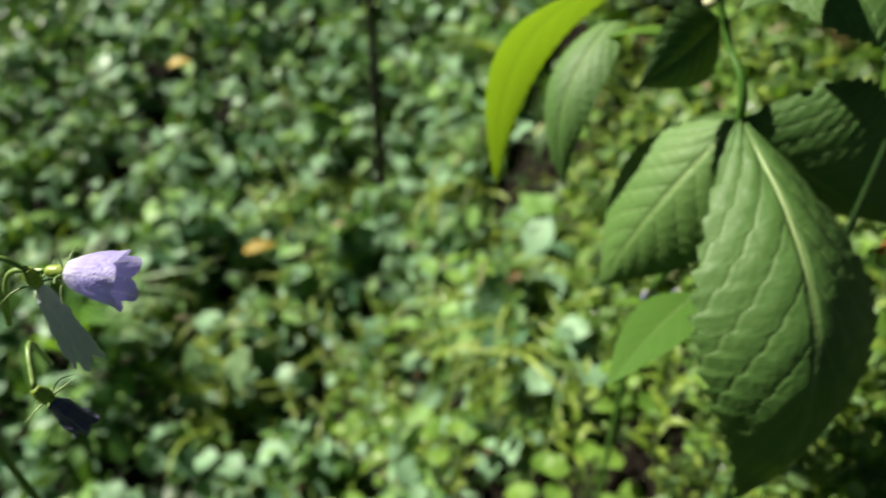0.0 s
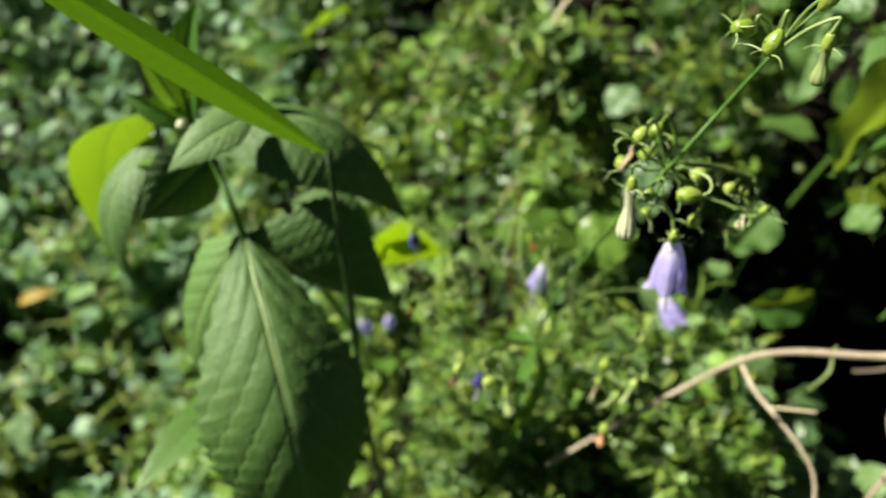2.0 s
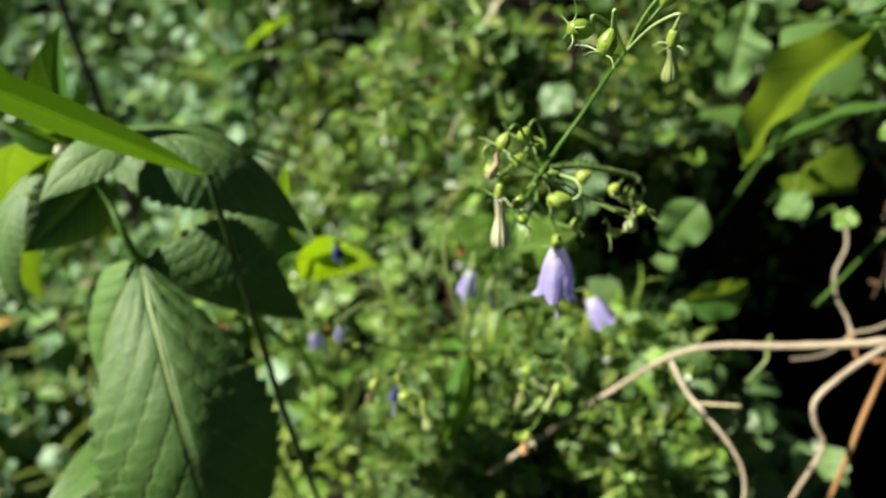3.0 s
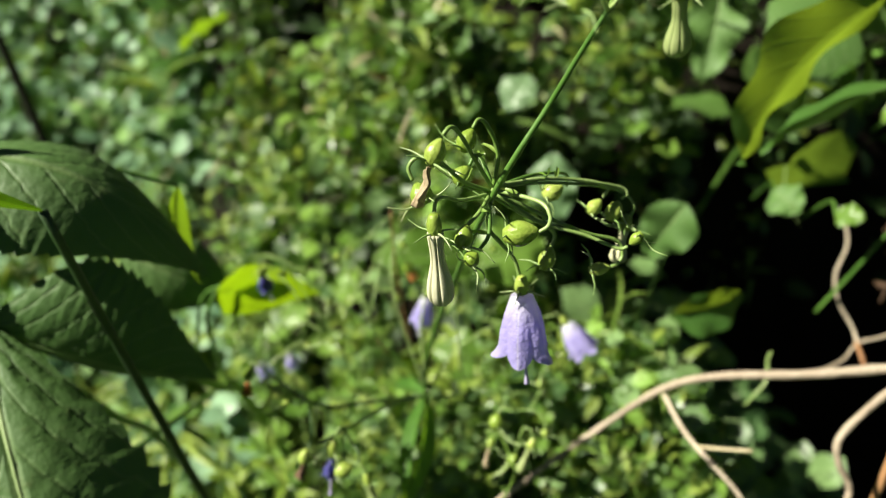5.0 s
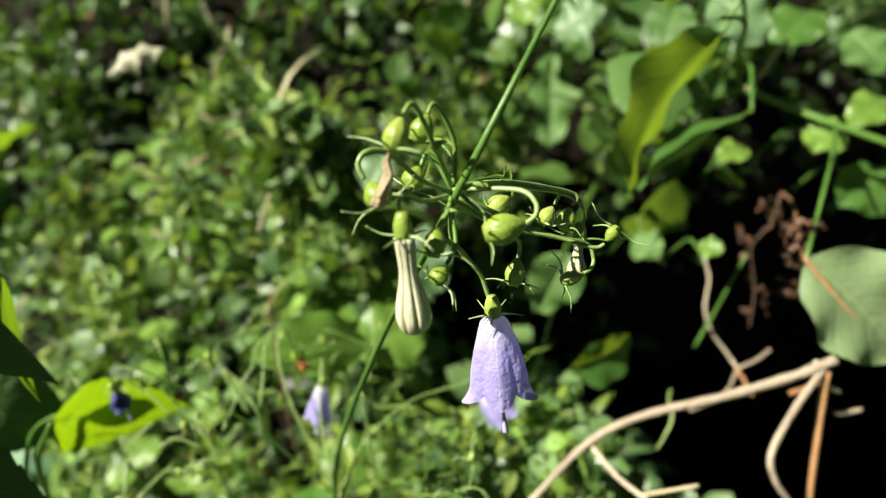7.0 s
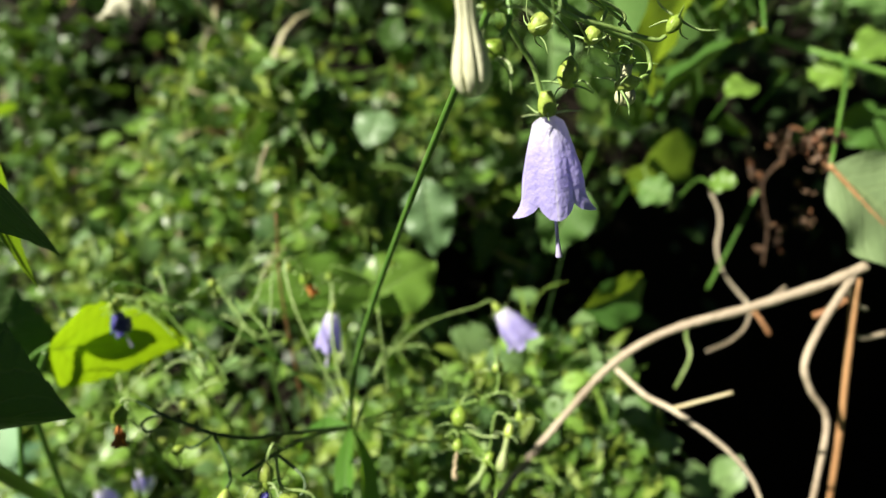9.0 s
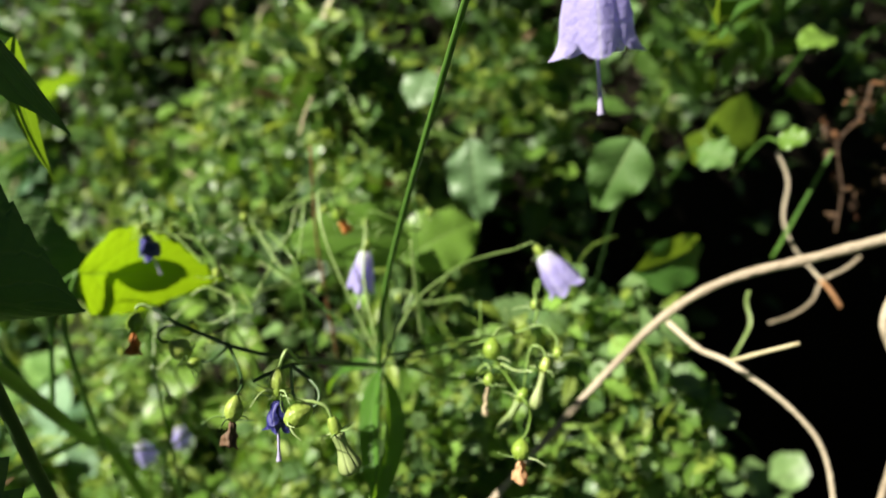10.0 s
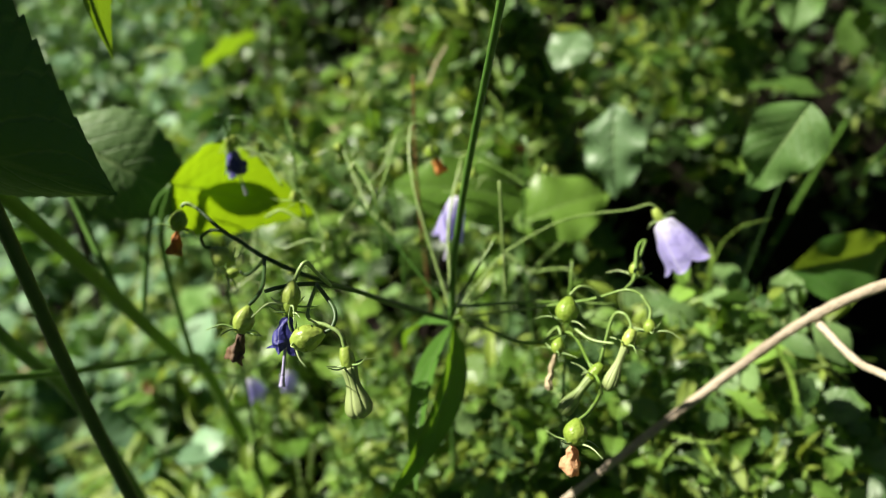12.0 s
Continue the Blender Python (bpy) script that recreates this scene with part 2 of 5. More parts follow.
def add_tube(bm, ctrl, r0, r1, sides=7, per=8, knots=0.0):
    """A round tapered stalk along a smooth line, closed at both ends."""
    pts = curve_points(ctrl, per)
    n = len(pts)
    ref = Vector((0.31, 0.93, 0.2))
    rings = []
    for i, p in enumerate(pts):
        tan = (pts[min(i + 1, n - 1)] - pts[max(i - 1, 0)]).normalized()
        s = tan.cross(ref)
        s = s.normalized() if s.length > 1e-4 else tan.orthogonal().normalized()
        w = tan.cross(s)
        r = r0 + (r1 - r0) * i / (n - 1)
        if knots:
            r *= 1 + knots * (noise.noise(p * 260) + 0.7 * max(0.0, math.sin(i * 1.1)) ** 8)
        rings.append([bm.verts.new(p + r * (math.cos(a) * s + math.sin(a) * w)) for a in (2 * math.pi * k / sides for k in range(sides))])
    for a, b in zip(rings, rings[1:]):
        for k in range(sides):
            bm.faces.new((a[k], a[(k + 1) % sides], b[(k + 1) % sides], b[k]))
    bm.faces.new(rings[0][::-1])
    bm.faces.new(rings[-1])
    return pts


def frame_of(axis):
    axis = Vector(axis).normalized()
    s = axis.cross(Vector((0.3, 0.9, 0.1))).normalized()
    return axis, s, axis.cross(s)


def add_turned(bm, top, axis, length, profile, sides=20, rings=14, ribs=0, depth=0.0, turn=0.0, sharp=2):
    """A turned body hanging from top along axis; profile gives the radius for 0 to 1. Ribs are shallow furrows along it."""
    axis, s, w = frame_of(axis)
    uv = bm.loops.layers.uv.verify()
    rows, top = [], Vector(top)
    for i in range(rings + 1):
        q = i / rings
        r = profile(q)
        row = []
        for k in range(sides):
            a = 2 * math.pi * k / sides + turn
            f = 1 - depth * (0.5 + 0.5 * math.cos(ribs * a)) ** sharp if ribs else 1
            row.append(bm.verts.new(top + axis * (length * q) + r * f * (math.cos(a) * s + math.sin(a) * w)))
        rows.append(row)
    for i in range(rings):
        for k in range(sides):
            j = (k + 1) % sides
            f = bm.faces.new((rows[i][k], rows[i][j], rows[i + 1][j], rows[i + 1][k]))
            for lp, c in zip(f.loops, ((i, k), (i, k + 1), (i + 1, k + 1), (i + 1, k))):
                lp[uv].uv = (c[0] / rings, c[1] / sides)
    bm.faces.new(rows[0][::-1])
    bm.faces.new(rows[-1])


def leaf_width(u, peak, point):
    """Outline of an ovate blade: broadest at peak, ending in a point."""
    if u < peak:
        return math.sin(0.5 * math.pi * (u / peak)) ** 0.75
    q = (u - peak) / (1 - peak)
    return max(0.0, math.cos(0.5 * math.pi * q)) ** point


def add_leaf(bm, base, tip, up, width, arch=0.0, fold=0.35, peak=0.38, point=1.0, teeth=0, tooth=0.06, quilt=0.0, waves=0.0, nu=28, nv=6, curl=0.0, lobes=0.0):
    """A leaf blade from base to tip. up: the side of its upper face; arch: how far the middle rises; fold: the V of its halves;
    teeth: saw teeth along each margin; quilt: how far the blade bulges between side veins; curl: how far the rims bend down."""
    base, tip, up = Vector(base), Vector(tip), Vector(up).normalized()
    span = tip - base
    length = span.length
    uv = bm.loops.layers.uv.verify()
    side0 = span.cross(up).normalized()
    nrm0 = side0.cross(span).normalized()
    mid = base.lerp(tip, 0.5) + nrm0 * arch * 2 * length
    rows = []
    for i in range(nu + 1):
        u = i / nu
        p = base * (1 - u) ** 2 + mid * 2 * u * (1 - u) + tip * u * u
        tan = ((mid - base) * (1 - u) + (tip - mid) * u).normalized()
        s = tan.cross(nrm0)
        s = (s + side0).normalized() if s.length > 1e-5 else side0
        nr = s.cross(tan).normalized()
        w = 0.5 * width * leaf_width(u, peak, point)
        if teeth:
            w *= 1 + tooth * (2 * ((1 - u) * teeth % 1.0) - 1)
        if lobes:
            w *= 1 + lobes * math.sin(u * 15 + 1)
        w = max(w, 0.0004)
        row = []
        for k in range(-nv, nv + 1):
            v = k / nv
            q = abs(v)
            drop = fold * q * w - curl * q * q * w
            bulge = quilt * width * abs(math.sin(math.pi * (u * 8 - q * 2.64 - 0.5))) * min(1.0, 4 * q) * (1 - 0.6 * q) * (1 - 0.7 * u) * 1.6
            ripple = waves * width * math.sin(u * 17 + (3 if k > 0 else 0)) * q * q
            row.append(bm.verts.new(p + s * (v * w) + nr * (drop + bulge + ripple)))
        rows.append(row)
    for i in range(nu):
        for k in range(2 * nv):
            f = bm.faces.new((rows[i][k], rows[i + 1][k], rows[i + 1][k + 1], rows[i][k + 1]))
            for lp, c in zip(f.loops, ((i, k), (i + 1, k), (i + 1, k + 1), (i, k + 1))):
                lp[uv].uv = (c[0] / nu, c[1] / (2 * nv))


def mesh_of(bm, name, mats, flat=False):
    data = bpy.data.meshes.new(name)
    bmesh.ops.recalc_face_normals(bm, faces=bm.faces[:])
    bm.to_mesh(data)
    bm.free()
    for m in mats if isinstance(mats, (list, tuple)) else (mats,):
        data.materials.append(m)
    if not flat:
        data.shade_smooth()
    return data


def thing(name, at, label, category, group="", kind=""):
    """An empty at the thing's foot, which parents its parts."""
    ob = new(name)
    ob.location = at
    ob.empty_display_size = 0.01
    return tagged(ob, label, category, group, kind)


def root_of(ob):
    while ob.parent:
        ob = ob.parent
    return ob


def part(name, bm, material, parent, label=""):
    """Links a mesh, given in world places, as one part of a thing."""
    bmesh.ops.translate(bm, verts=bm.verts[:], vec=-Vector(root_of(parent).location))
    ob = new(name, mesh_of(bm, name, material))
    ob.parent = parent
    return tagged(ob, label)


def stalk(name, ctrl, r0, r1, material, parent, label="", sides=8, per=8, knots=0.0):
    bm = bmesh.new()
    add_tube(bm, ctrl, r0, r1, sides, per, knots)
    return part(name, bm, material, parent, label)


def leaf(name, parent, material, base, tip, up, width, label="", rib=0.0, **kw):
    """A leaf as one part; with a rib its raised midrib is a part under it."""
    bm = bmesh.new()
    add_leaf(bm, base, tip, up, width, **kw)
    ob = part(name, bm, material, parent, label)
    if rib:
        a, b = Vector(base), Vector(tip)
        nrm = (b - a).cross(Vector(up)).normalized().cross(b - a).normalized()
        m = a.lerp(b, 0.5) + nrm * kw.get("arch", 0.0) * 2 * (b - a).length
        pts = [a * (1 - u) ** 2 + m * 2 * u * (1 - u) + b * u * u + nrm * rib * -0.35 for u in (0.0, 0.1, 0.2, 0.32, 0.46, 0.6)]
        bm = bmesh.new()
        add_tube(bm, pts, rib, rib * 0.10, 6, 6)
        part("midrib", bm, M_RIB, ob, "pale midrib")
    return ob


# ---- ground ----
def pit(x, y):
    """The steep hollow beside the bank, 0 to 1."""
    return smooth((x - 0.40 + 0.025 * smooth((y - 0.24) / 0.08)) / 0.20) * smooth((0.56 - y) / 0.20) * smooth((2.2 - x) / 0.5) * smooth((y + 0.65) / 0.4)


def rise(x, y):
    """Height of the foliage over the plan: a low floor that climbs to a bank."""
    z = -0.10 + 0.70 * smooth((x + 0.38) / 0.80)
    z += 0.55 * smooth((x + 0.15) / 0.5) * smooth((y - 0.65) / 1.3)
    z += 0.25 * smooth((y - 1.3) / 2.2)
    z -= 1.05 * pit(x, y)
    z -= 0.10 * smooth((0.28 - y) / 0.3) * smooth((x + 0.2) / 0.4)
    z -= 0.04 * smooth((x - 0.22) / 0.08) * smooth((0.42 - y) / 0.14)
    z -= 0.03 * smooth((x - 0.345) / 0.05) * smooth((y - 0.205) / 0.04) * smooth((0.44 - y) / 0.08)
    near = math.exp(-((x * x + y * y) / 9.0))
    z += near * 0.035 * noise.noise(Vector((x * 4.2, y * 4.2, 0.3))) + near * 0.03 * noise.noise(Vector((x * 11, y * 11, 2.3)))
    return z


def build_ground():
    steps = [-60, -30, -16, -9, -6, -4.5, -3.6] + [-3 + 0.075 * i for i in range(81)] + [3.6, 4.5, 6, 9, 16, 30, 60]
    bm = bmesh.new()
    grid = []
    for y in steps:
        row = []
        for x in steps:
            low = 0.09 + 0.05 * noise.noise(Vector((x * 7, y * 7, 5)))
            row.append(bm.verts.new((x, y, rise(x, y) - low)))
        grid.append(row)
    for j in range(len(steps) - 1):
        for i in range(len(steps) - 1):
            bm.faces.new((grid[j][i], grid[j][i + 1], grid[j + 1][i + 1], grid[j + 1][i]))
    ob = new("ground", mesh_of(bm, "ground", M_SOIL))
    return tagged(ob, "soil coloured nearly black for shade, rising to an overgrown bank", "ground", kind="structure")


build_ground()


# ---- ground cover ----
def template(kind):
    """A small leaf on its stalk, one unit long, with its folded halves: points, faces and blade coordinates."""
    verts, faces, uvs = [], [], []
    n = 4
    if kind == "grass":
        for i in range(n + 1):
            u = i / n
            w = 0.028 * (1 - u ** 2.5) + 0.001
            for v in (-1, 0, 1):
                verts.append((u * (1 - 0.25 * u), v * w, 0.15 * u - 0.42 * u ** 2.6 + abs(v) * w * 0.5))
                uvs.append((u, 0.5 + 0.5 * v))
    else:
        peak, point, wide, cup = {"ovate": (0.36, 1.0, 0.30, 0.25), "round": (0.5, 0.5, 0.46, 0.18), "lance": (0.42, 1.2, 0.17, 0.3)}[kind]
        for i in range(n + 1):
            u = i / n
            w = wide * leaf_width(u, peak, point)
            if kind == "round" and i == 0:
                w = 0.16
            for v in (-1, -0.5, 0, 0.5, 1):
                back = -0.10 * abs(v) if kind == "round" and i == 0 else 0
                verts.append((u + back, v * w, abs(v) * w * cup - 0.28 * u * u + 0.05 * math.sin(u * 9 + 2 * v)))
                uvs.append((u, 0.5 + 0.5 * v))
    m = 3 if kind == "grass" else 5
    for i in range(n):
        for k in range(m - 1):
            faces.append((i * m + k, (i + 1) * m + k, (i + 1) * m + k + 1, i * m + k + 1))
    if kind != "grass":
        b = len(verts)
        for q in ((0, 0.012, 0), (0, -0.012, 0), (-0.7, 0, -0.75), (-0.30, 0.012, -0.22), (-0.30, -0.012, -0.22)):
            verts.append(q)
            uvs.append((0.0, 0.5))
        faces += [(b, b + 3, b + 4, b + 1), (b + 3, b + 2, b + 4)]
    return np.array(verts), faces, np.array(uvs)


def scatter(name, kind, material, spots, label, category):
    """Many leaves in one mesh. spots: place, heading, tilt, roll and length of each."""
    verts, faces, uvs = template(kind)
    count, nv = len(spots), len(verts)
    allv = np.empty((count * nv, 3))
    for i, (p, head, tilt, roll, size) in enumerate(spots):
        m = np.array(Euler((roll, -tilt, head), "XYZ").to_matrix())
        allv[i * nv:(i + 1) * nv] = (verts * size) @ m.T + p
    allf = [tuple(c + i * nv for c in f) for i in range(count) for f in faces]
    data = bpy.data.meshes.new(name)
    data.from_pydata(allv.tolist(), [], allf)
    layer = data.uv_layers.new(name="UVMap")
    loops = np.array([c for f in faces for c in f])
    layer.data.foreach_set("uv", np.tile(uvs[loops], (count, 1)).ravel())
    data.materials.append(material)
    data.shade_smooth()
    return tagged(new(name, data), label, category, kind="stuff")


def cover_spots(rng, count, turn, reach, size, depth, lift=0.02, upright=0.4, keep=None, full=False):
    """Random leaf places over a fan of the plan, thinning out with distance, in several layers under the foliage's height.
    turn: the fan's limits in degrees to the right of y; reach: its nearest and farthest metres."""
    out = []
    while len(out) < count:
        far = (reach[0] ** 0.8 + rng.random() * (reach[1] ** 0.8 - reach[0] ** 0.8)) ** 1.25
        a = radians(rng.uniform(*turn))
        x, y = 0.1 + far * math.sin(a), far * math.cos(a)
        if keep and not keep(x, y):
            continue
        if pit(x, y) > 0.04 and rng.random() < 0.75:
            continue
        clump = 1.1 * noise.noise(Vector((x * 4.6, y * 4.6, 7))) + 0.9 * noise.noise(Vector((x * 14, y * 14, 3)))
        gap = noise.noise(Vector((x * 6, y * 6, 21))) + 0.7 * noise.noise(Vector((x * 15, y * 15, 11)))
        if not full and gap < -0.08 + 0.33 * smooth((1.1 - far) / 0.3) * smooth((0.10 - x) / 0.1) + 0.26 * smooth((x - 0.12) / 0.22) * smooth((y - 0.38) / 0.2) + 0.05 * smooth((y - 0.60) / 0.5) * smooth((x + 0.05) / 0.2) and rng.random() < 0.93 or not full and clump < -0.35 and rng.random() < 0.8:
            continue
        z = rise(x, y) + lift - depth * rng.random() ** 1.2 + 0.10 * clump + 0.06 * gap
        s = size * min(1.3, math.exp(rng.gauss(-0.12, 0.36))) * (1 + 0.25 * clump) * (1 + 0.16 * far) * (0.6 + 0.4 * smooth((far - 0.28) / 0.4))
        out.append(((x, y, z), rng.uniform(0, 2 * math.pi), rng.gauss(-0.1, upright), rng.gauss(0, upright), s))
    return out


def on_floor(x, y):
    return x < 0.12 or y > 1.4


def on_bank(x, y):
    """The bank, but for the bare, deeply shaded hollow under the dry branch and room round the camera."""
    if pit(x, y) > 0.30:
        return False
    if x > 0.29 and y < 0.27 and noise.noise(Vector((x * 30, y * 30, 50))) < -0.3:
        return False
    if 0.22 < x < 0.345 and y < 0.195:
        return False
    return x > -0.02 and y < 2.6 and not (x < 0.34 and y < 0.20)


rng = random.Random(4)
LEFT, RIGHT = (-62, 30), (-12, 98)
scatter("ground_cover_leaves", "ovate", M_FLOOR_A, cover_spots(rng, 15000, LEFT, (0.35, 5.0), 0.042, 0.20, 0.03, 0.55, on_floor), "dense fresh green oval leaves covering the ground", "ground cover")
scatter("ground_cover_round_leaves", "round", M_FLOOR_B, cover_spots(rng, 11500, LEFT, (0.35, 5.0), 0.038, 0.16, 0.03, 0.55, on_floor), "bluish-green roundish leaves covering the ground", "ground cover")
scatter("bank_leaves", "ovate", M_COVER_A, cover_spots(rng, 12500, RIGHT, (0.24, 0.78), 0.0175, 0.24, 0.02, 0.85, on_bank), "small fresh green leaves on the bank", "ground cover")
scatter("bank_round_leaves", "round", M_COVER_B, cover_spots(rng, 10500, RIGHT, (0.24, 0.78), 0.0155, 0.24, 0.02, 0.85, on_bank), "small roundish leaves on the bank", "ground cover")
scatter("bank_yellowish_leaves", "lance", M_COVER_C, cover_spots(rng, 5500, RIGHT, (0.24, 0.9), 0.019, 0.10, 0.02, 0.6, on_bank), "narrow yellowish-green leaves on the bank", "ground cover")
M_YOUNG = leaf_material("young_leaf", (0.16, 0.26, 0.03), (0.34, 0.46, 0.08), (0.46, 0.60, 0.06), 0.42, 0.42, 4.0, 0.3, "object")
# Darker copy of the bank leaf colours, painting in the upper bank's shade.
M_SHADE_TONED = leaf_material("shade_toned_leaf", (0.010, 0.040, 0.009), (0.120, 0.235, 0.060), (0.18, 0.34, 0.03), 0.20, 0.42, 6.0, 0.35)
scatter("upper_bank_leaves", "ovate", M_SHADE_TONED, cover_spots(rng, 13000, RIGHT, (0.55, 2.8), 0.021, 0.34, 0.02, 0.95, on_bank), "green leaves on the upper bank, coloured darker for shade", "ground cover")
scatter("upper_bank_round_leaves", "round", M_SHADE_TONED, cover_spots(rng, 11000, RIGHT, (0.55, 2.8), 0.020, 0.34, 0.02, 0.95, on_bank), "roundish leaves on the upper bank", "ground cover")
scatter("far_leaves", "ovate", M_SHADE_TONED, cover_spots(rng, 3500, (0, 98), (2.2, 6.0), 0.055, 0.15, 0.02, 0.5), "green leaves farther up the bank", "ground cover")
scatter("grass", "grass", M_GRASS, cover_spots(rng, 2400, (-62, 95), (0.4, 4.5), 0.10, 0.06, 0.0, 0.7, lambda x, y: on_floor(x, y) or on_bank(x, y)), "thin green grass blades among the leaves", "grass")
scatter("dry_grass", "grass", M_DRYGRASS, cover_spots(rng, 620, (-50, 90), (0.45, 2.0), 0.06, 0.04, 0.02, 0.9, lambda x, y: on_floor(x, y) or on_bank(x, y)), "scattered pale dry grass blades", "dry grass")

scatter("dead_leaf_litter", "lance", M_LITTER, cover_spots(rng, 1100, (-60, 40), (0.40, 3.0), 0.022, 0.12, 0.02, 0.9, lambda x, y: on_floor(x, y) or on_bank(x, y)), "brown dead leaf scraps between the green leaves", "leaf litter")
scatter("yellowish_grass", "grass", M_COVER_C, cover_spots(rng, 900, (-45, 20), (0.45, 1.6), 0.12, 0.05, 0.01, 0.6, lambda x, y: on_floor(x, y) and noise.noise(Vector((x * 3, y * 3, 40))) > 0.05), "tufts of yellow-green grass in the ground cover", "grass")
scatter("fine_grass", "grass", M_PALESTEM, cover_spots(rng, 1500, (-10, 60), (0.30, 0.9), 0.05, 0.06, 0.015, 0.9, on_bank), "fine pale grass tangled among the leaves", "grass")
scatter("surrounding_leaves", "ovate", M_FLOOR_A, cover_spots(rng, 5200, (98, 298), (0.45, 5.0), 0.095, 0.12, 0.02, 0.5), "green leaves all over the ground behind", "ground cover")
# Layer added under the cover, its colour darkened to stand for shade in gaps.
M_GAP_SHADE = leaf_material("gap_shade_leaf", (0.006, 0.022, 0.004), (0.030, 0.070, 0.015), (0.08, 0.16, 0.02), 0.12, 0.5, 6.0, 0.3)
scatter("understorey_leaves", "ovate", M_GAP_SHADE, cover_spots(rng, 6500, (-62, 98), (0.30, 2.6), 0.036, 0.05, -0.075, 0.5, lambda x, y: on_floor(x, y) or on_bank(x, y), True), "low leaves under the cover, coloured dark for shade in the gaps", "ground cover")
HOLLOW = [((x, y, 0.53 - 1.2 * (x - 0.42) + rng.gauss(0, 0.03)), rng.uniform(0, 6.28), rng.gauss(0.2, 0.5), rng.gauss(0, 0.5), rng.uniform(0.016, 0.036)) for x, y in ((rng.uniform(0.42, 0.72), rng.uniform(0.20, 0.46)) for _ in range(260))]
scatter("hollow_leaves", "round", M_COVER_B, HOLLOW, "dim leaves down the side of the hollow", "ground cover")


# ---- broad-leaved herb ----
def broad_herb():
    root = thing("broad_leaved_herb", (0.115, 0.310, rise(0.115, 0.31) - 0.08), "tall green herb with large toothed oval leaves in pairs", "plant")
    node, crown = (0.124, 0.219, 0.797), (0.113, 0.243, 0.842)
    stalk("stem", [root.location, (0.118, 0.285, 0.60), (0.121, 0.250, 0.70), node, (0.119, 0.233, 0.822), crown], 0.0026, 0.0011, M_STEM, root, "green stem")
    big = dict(teeth=19, tooth=0.034, nu=114, nv=8)
    leaf("leaf", root, M_BIGLEAF, node, (0.1269, 0.1428, 0.6607), (0.21, -0.88, 0.32), 0.069, "large hanging leaf with deep veins, half in shade", rib=0.0012, arch=0.30, fold=-0.23, peak=0.42, point=1.2, quilt=0.026, curl=0.22, **dict(big, tooth=0.055))
    leaf("leaf", root, M_BIGLEAF, node, (0.080, 0.220, 0.712), (-0.42, -0.62, 0.70), 0.054, "pale green leaf with toothed rim", rib=0.0007, arch=0.12, fold=-0.12, quilt=0.022, curl=0.3, **big)
    leaf("leaf", root, M_BIGLEAF, node, (0.184, 0.203, 0.758), (-0.33, -0.94, -0.12), 0.064, "dark shaded leaf", rib=0.0007, arch=0.07, fold=-0.22, quilt=0.012, curl=0.4, **big)
    leaf("leaf", root, M_BIGLEAF, (0.117, 0.240, 0.845), (0.194, 0.214, 0.796), (0.25, -0.14, 0.92), 0.047, arch=0.27, fold=-0.18, quilt=0.018, curl=0.4, **big)
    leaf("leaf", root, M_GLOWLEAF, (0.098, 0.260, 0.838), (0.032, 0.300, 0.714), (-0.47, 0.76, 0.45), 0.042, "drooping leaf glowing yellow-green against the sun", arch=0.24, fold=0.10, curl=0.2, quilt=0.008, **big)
    leaf("leaf", root, M_BIGLEAF, (0.090, 0.272, 0.822), (0.064, 0.242, 0.752), (-0.55, -0.45, 0.70), 0.027, arch=0.26, fold=0.20, curl=0.4, quilt=0.01, **big)
    leaf("leaf", root, M_BIGLEAF, (0.118, 0.244, 0.826), (0.086, 0.220, 0.813), (0.45, -0.80, 0.40), 0.030, "short dark leaf", arch=0.10, fold=0.2, curl=0.3, quilt=0.01, **big)
    leaf("leaf", root, M_BIGLEAF, (0.141, 0.220, 0.853), (0.110, 0.203, 0.845), (0.05, -0.45, 0.88), 0.018, "small pale leaf", arch=0.12, fold=0.2, curl=0.3, quilt=0.006, **big)
    leaf("leaf", root, M_GLOWLEAF, (0.108, 0.247, 0.820), (0.076, 0.262, 0.812), (-0.50, 0.45, 0.70), 0.018, "yellow-green leaf behind the crown", arch=0.10, fold=0.2, quilt=0.01, curl=0.3, **big)
    leaf("leaf", root, M_GLOWLEAF, (0.1891, 0.2482, 0.8113), (0.1866, 0.2290, 0.7809), (-0.55, 0.55, 0.60), 0.017, "yellow-green leaf end hanging below the others", arch=0.06, fold=0.15, peak=0.30, curl=0.1, teeth=12, tooth=0.05, nu=48, nv=5)
    stalk("petiole", [(0.1210, 0.2500, 0.8450), (0.1550, 0.2491, 0.8341), (0.1891, 0.2482, 0.8113)], 0.0009, 0.0007, M_STEM, root)
    for dx, dy, dz, w in ((-0.006, -0.004, 0.046, 0.008), (0.016, 0.0, 0.046, 0.020), (0.020, -0.010, 0.028, 0.008), (-0.022, 0.006, 0.012, 0.012)):
        tip = (crown[0] + dx, crown[1] + dy, crown[2] + dz)
        leaf("young_leaf", root, M_BLADE, crown, tip, (-0.4, -0.7, 0.3), w, "", arch=0.08, fold=0.5, nu=20, nv=4)
    for dx, dy, dz, r in ((-0.001, -0.010, 0.004, 0.0026), (-0.002, -0.008, -0.006, 0.0028), (0.008, -0.006, 0.000, 0.0022), (0.004, -0.012, -0.001, 0.0020)):
        bm = bmesh.new()
        add_turned(bm, Vector(crown) + Vector((dx, dy, dz + r)), (0, 0, -1), 2 * r, lambda q, r=r: max(0.0002, r * math.sin(math.pi * min(0.98, max(0.02, q)))), 12, 8, 5, 0.12)
        part("flower_bud", bm, M_BUD, root, "small cream flower bud")


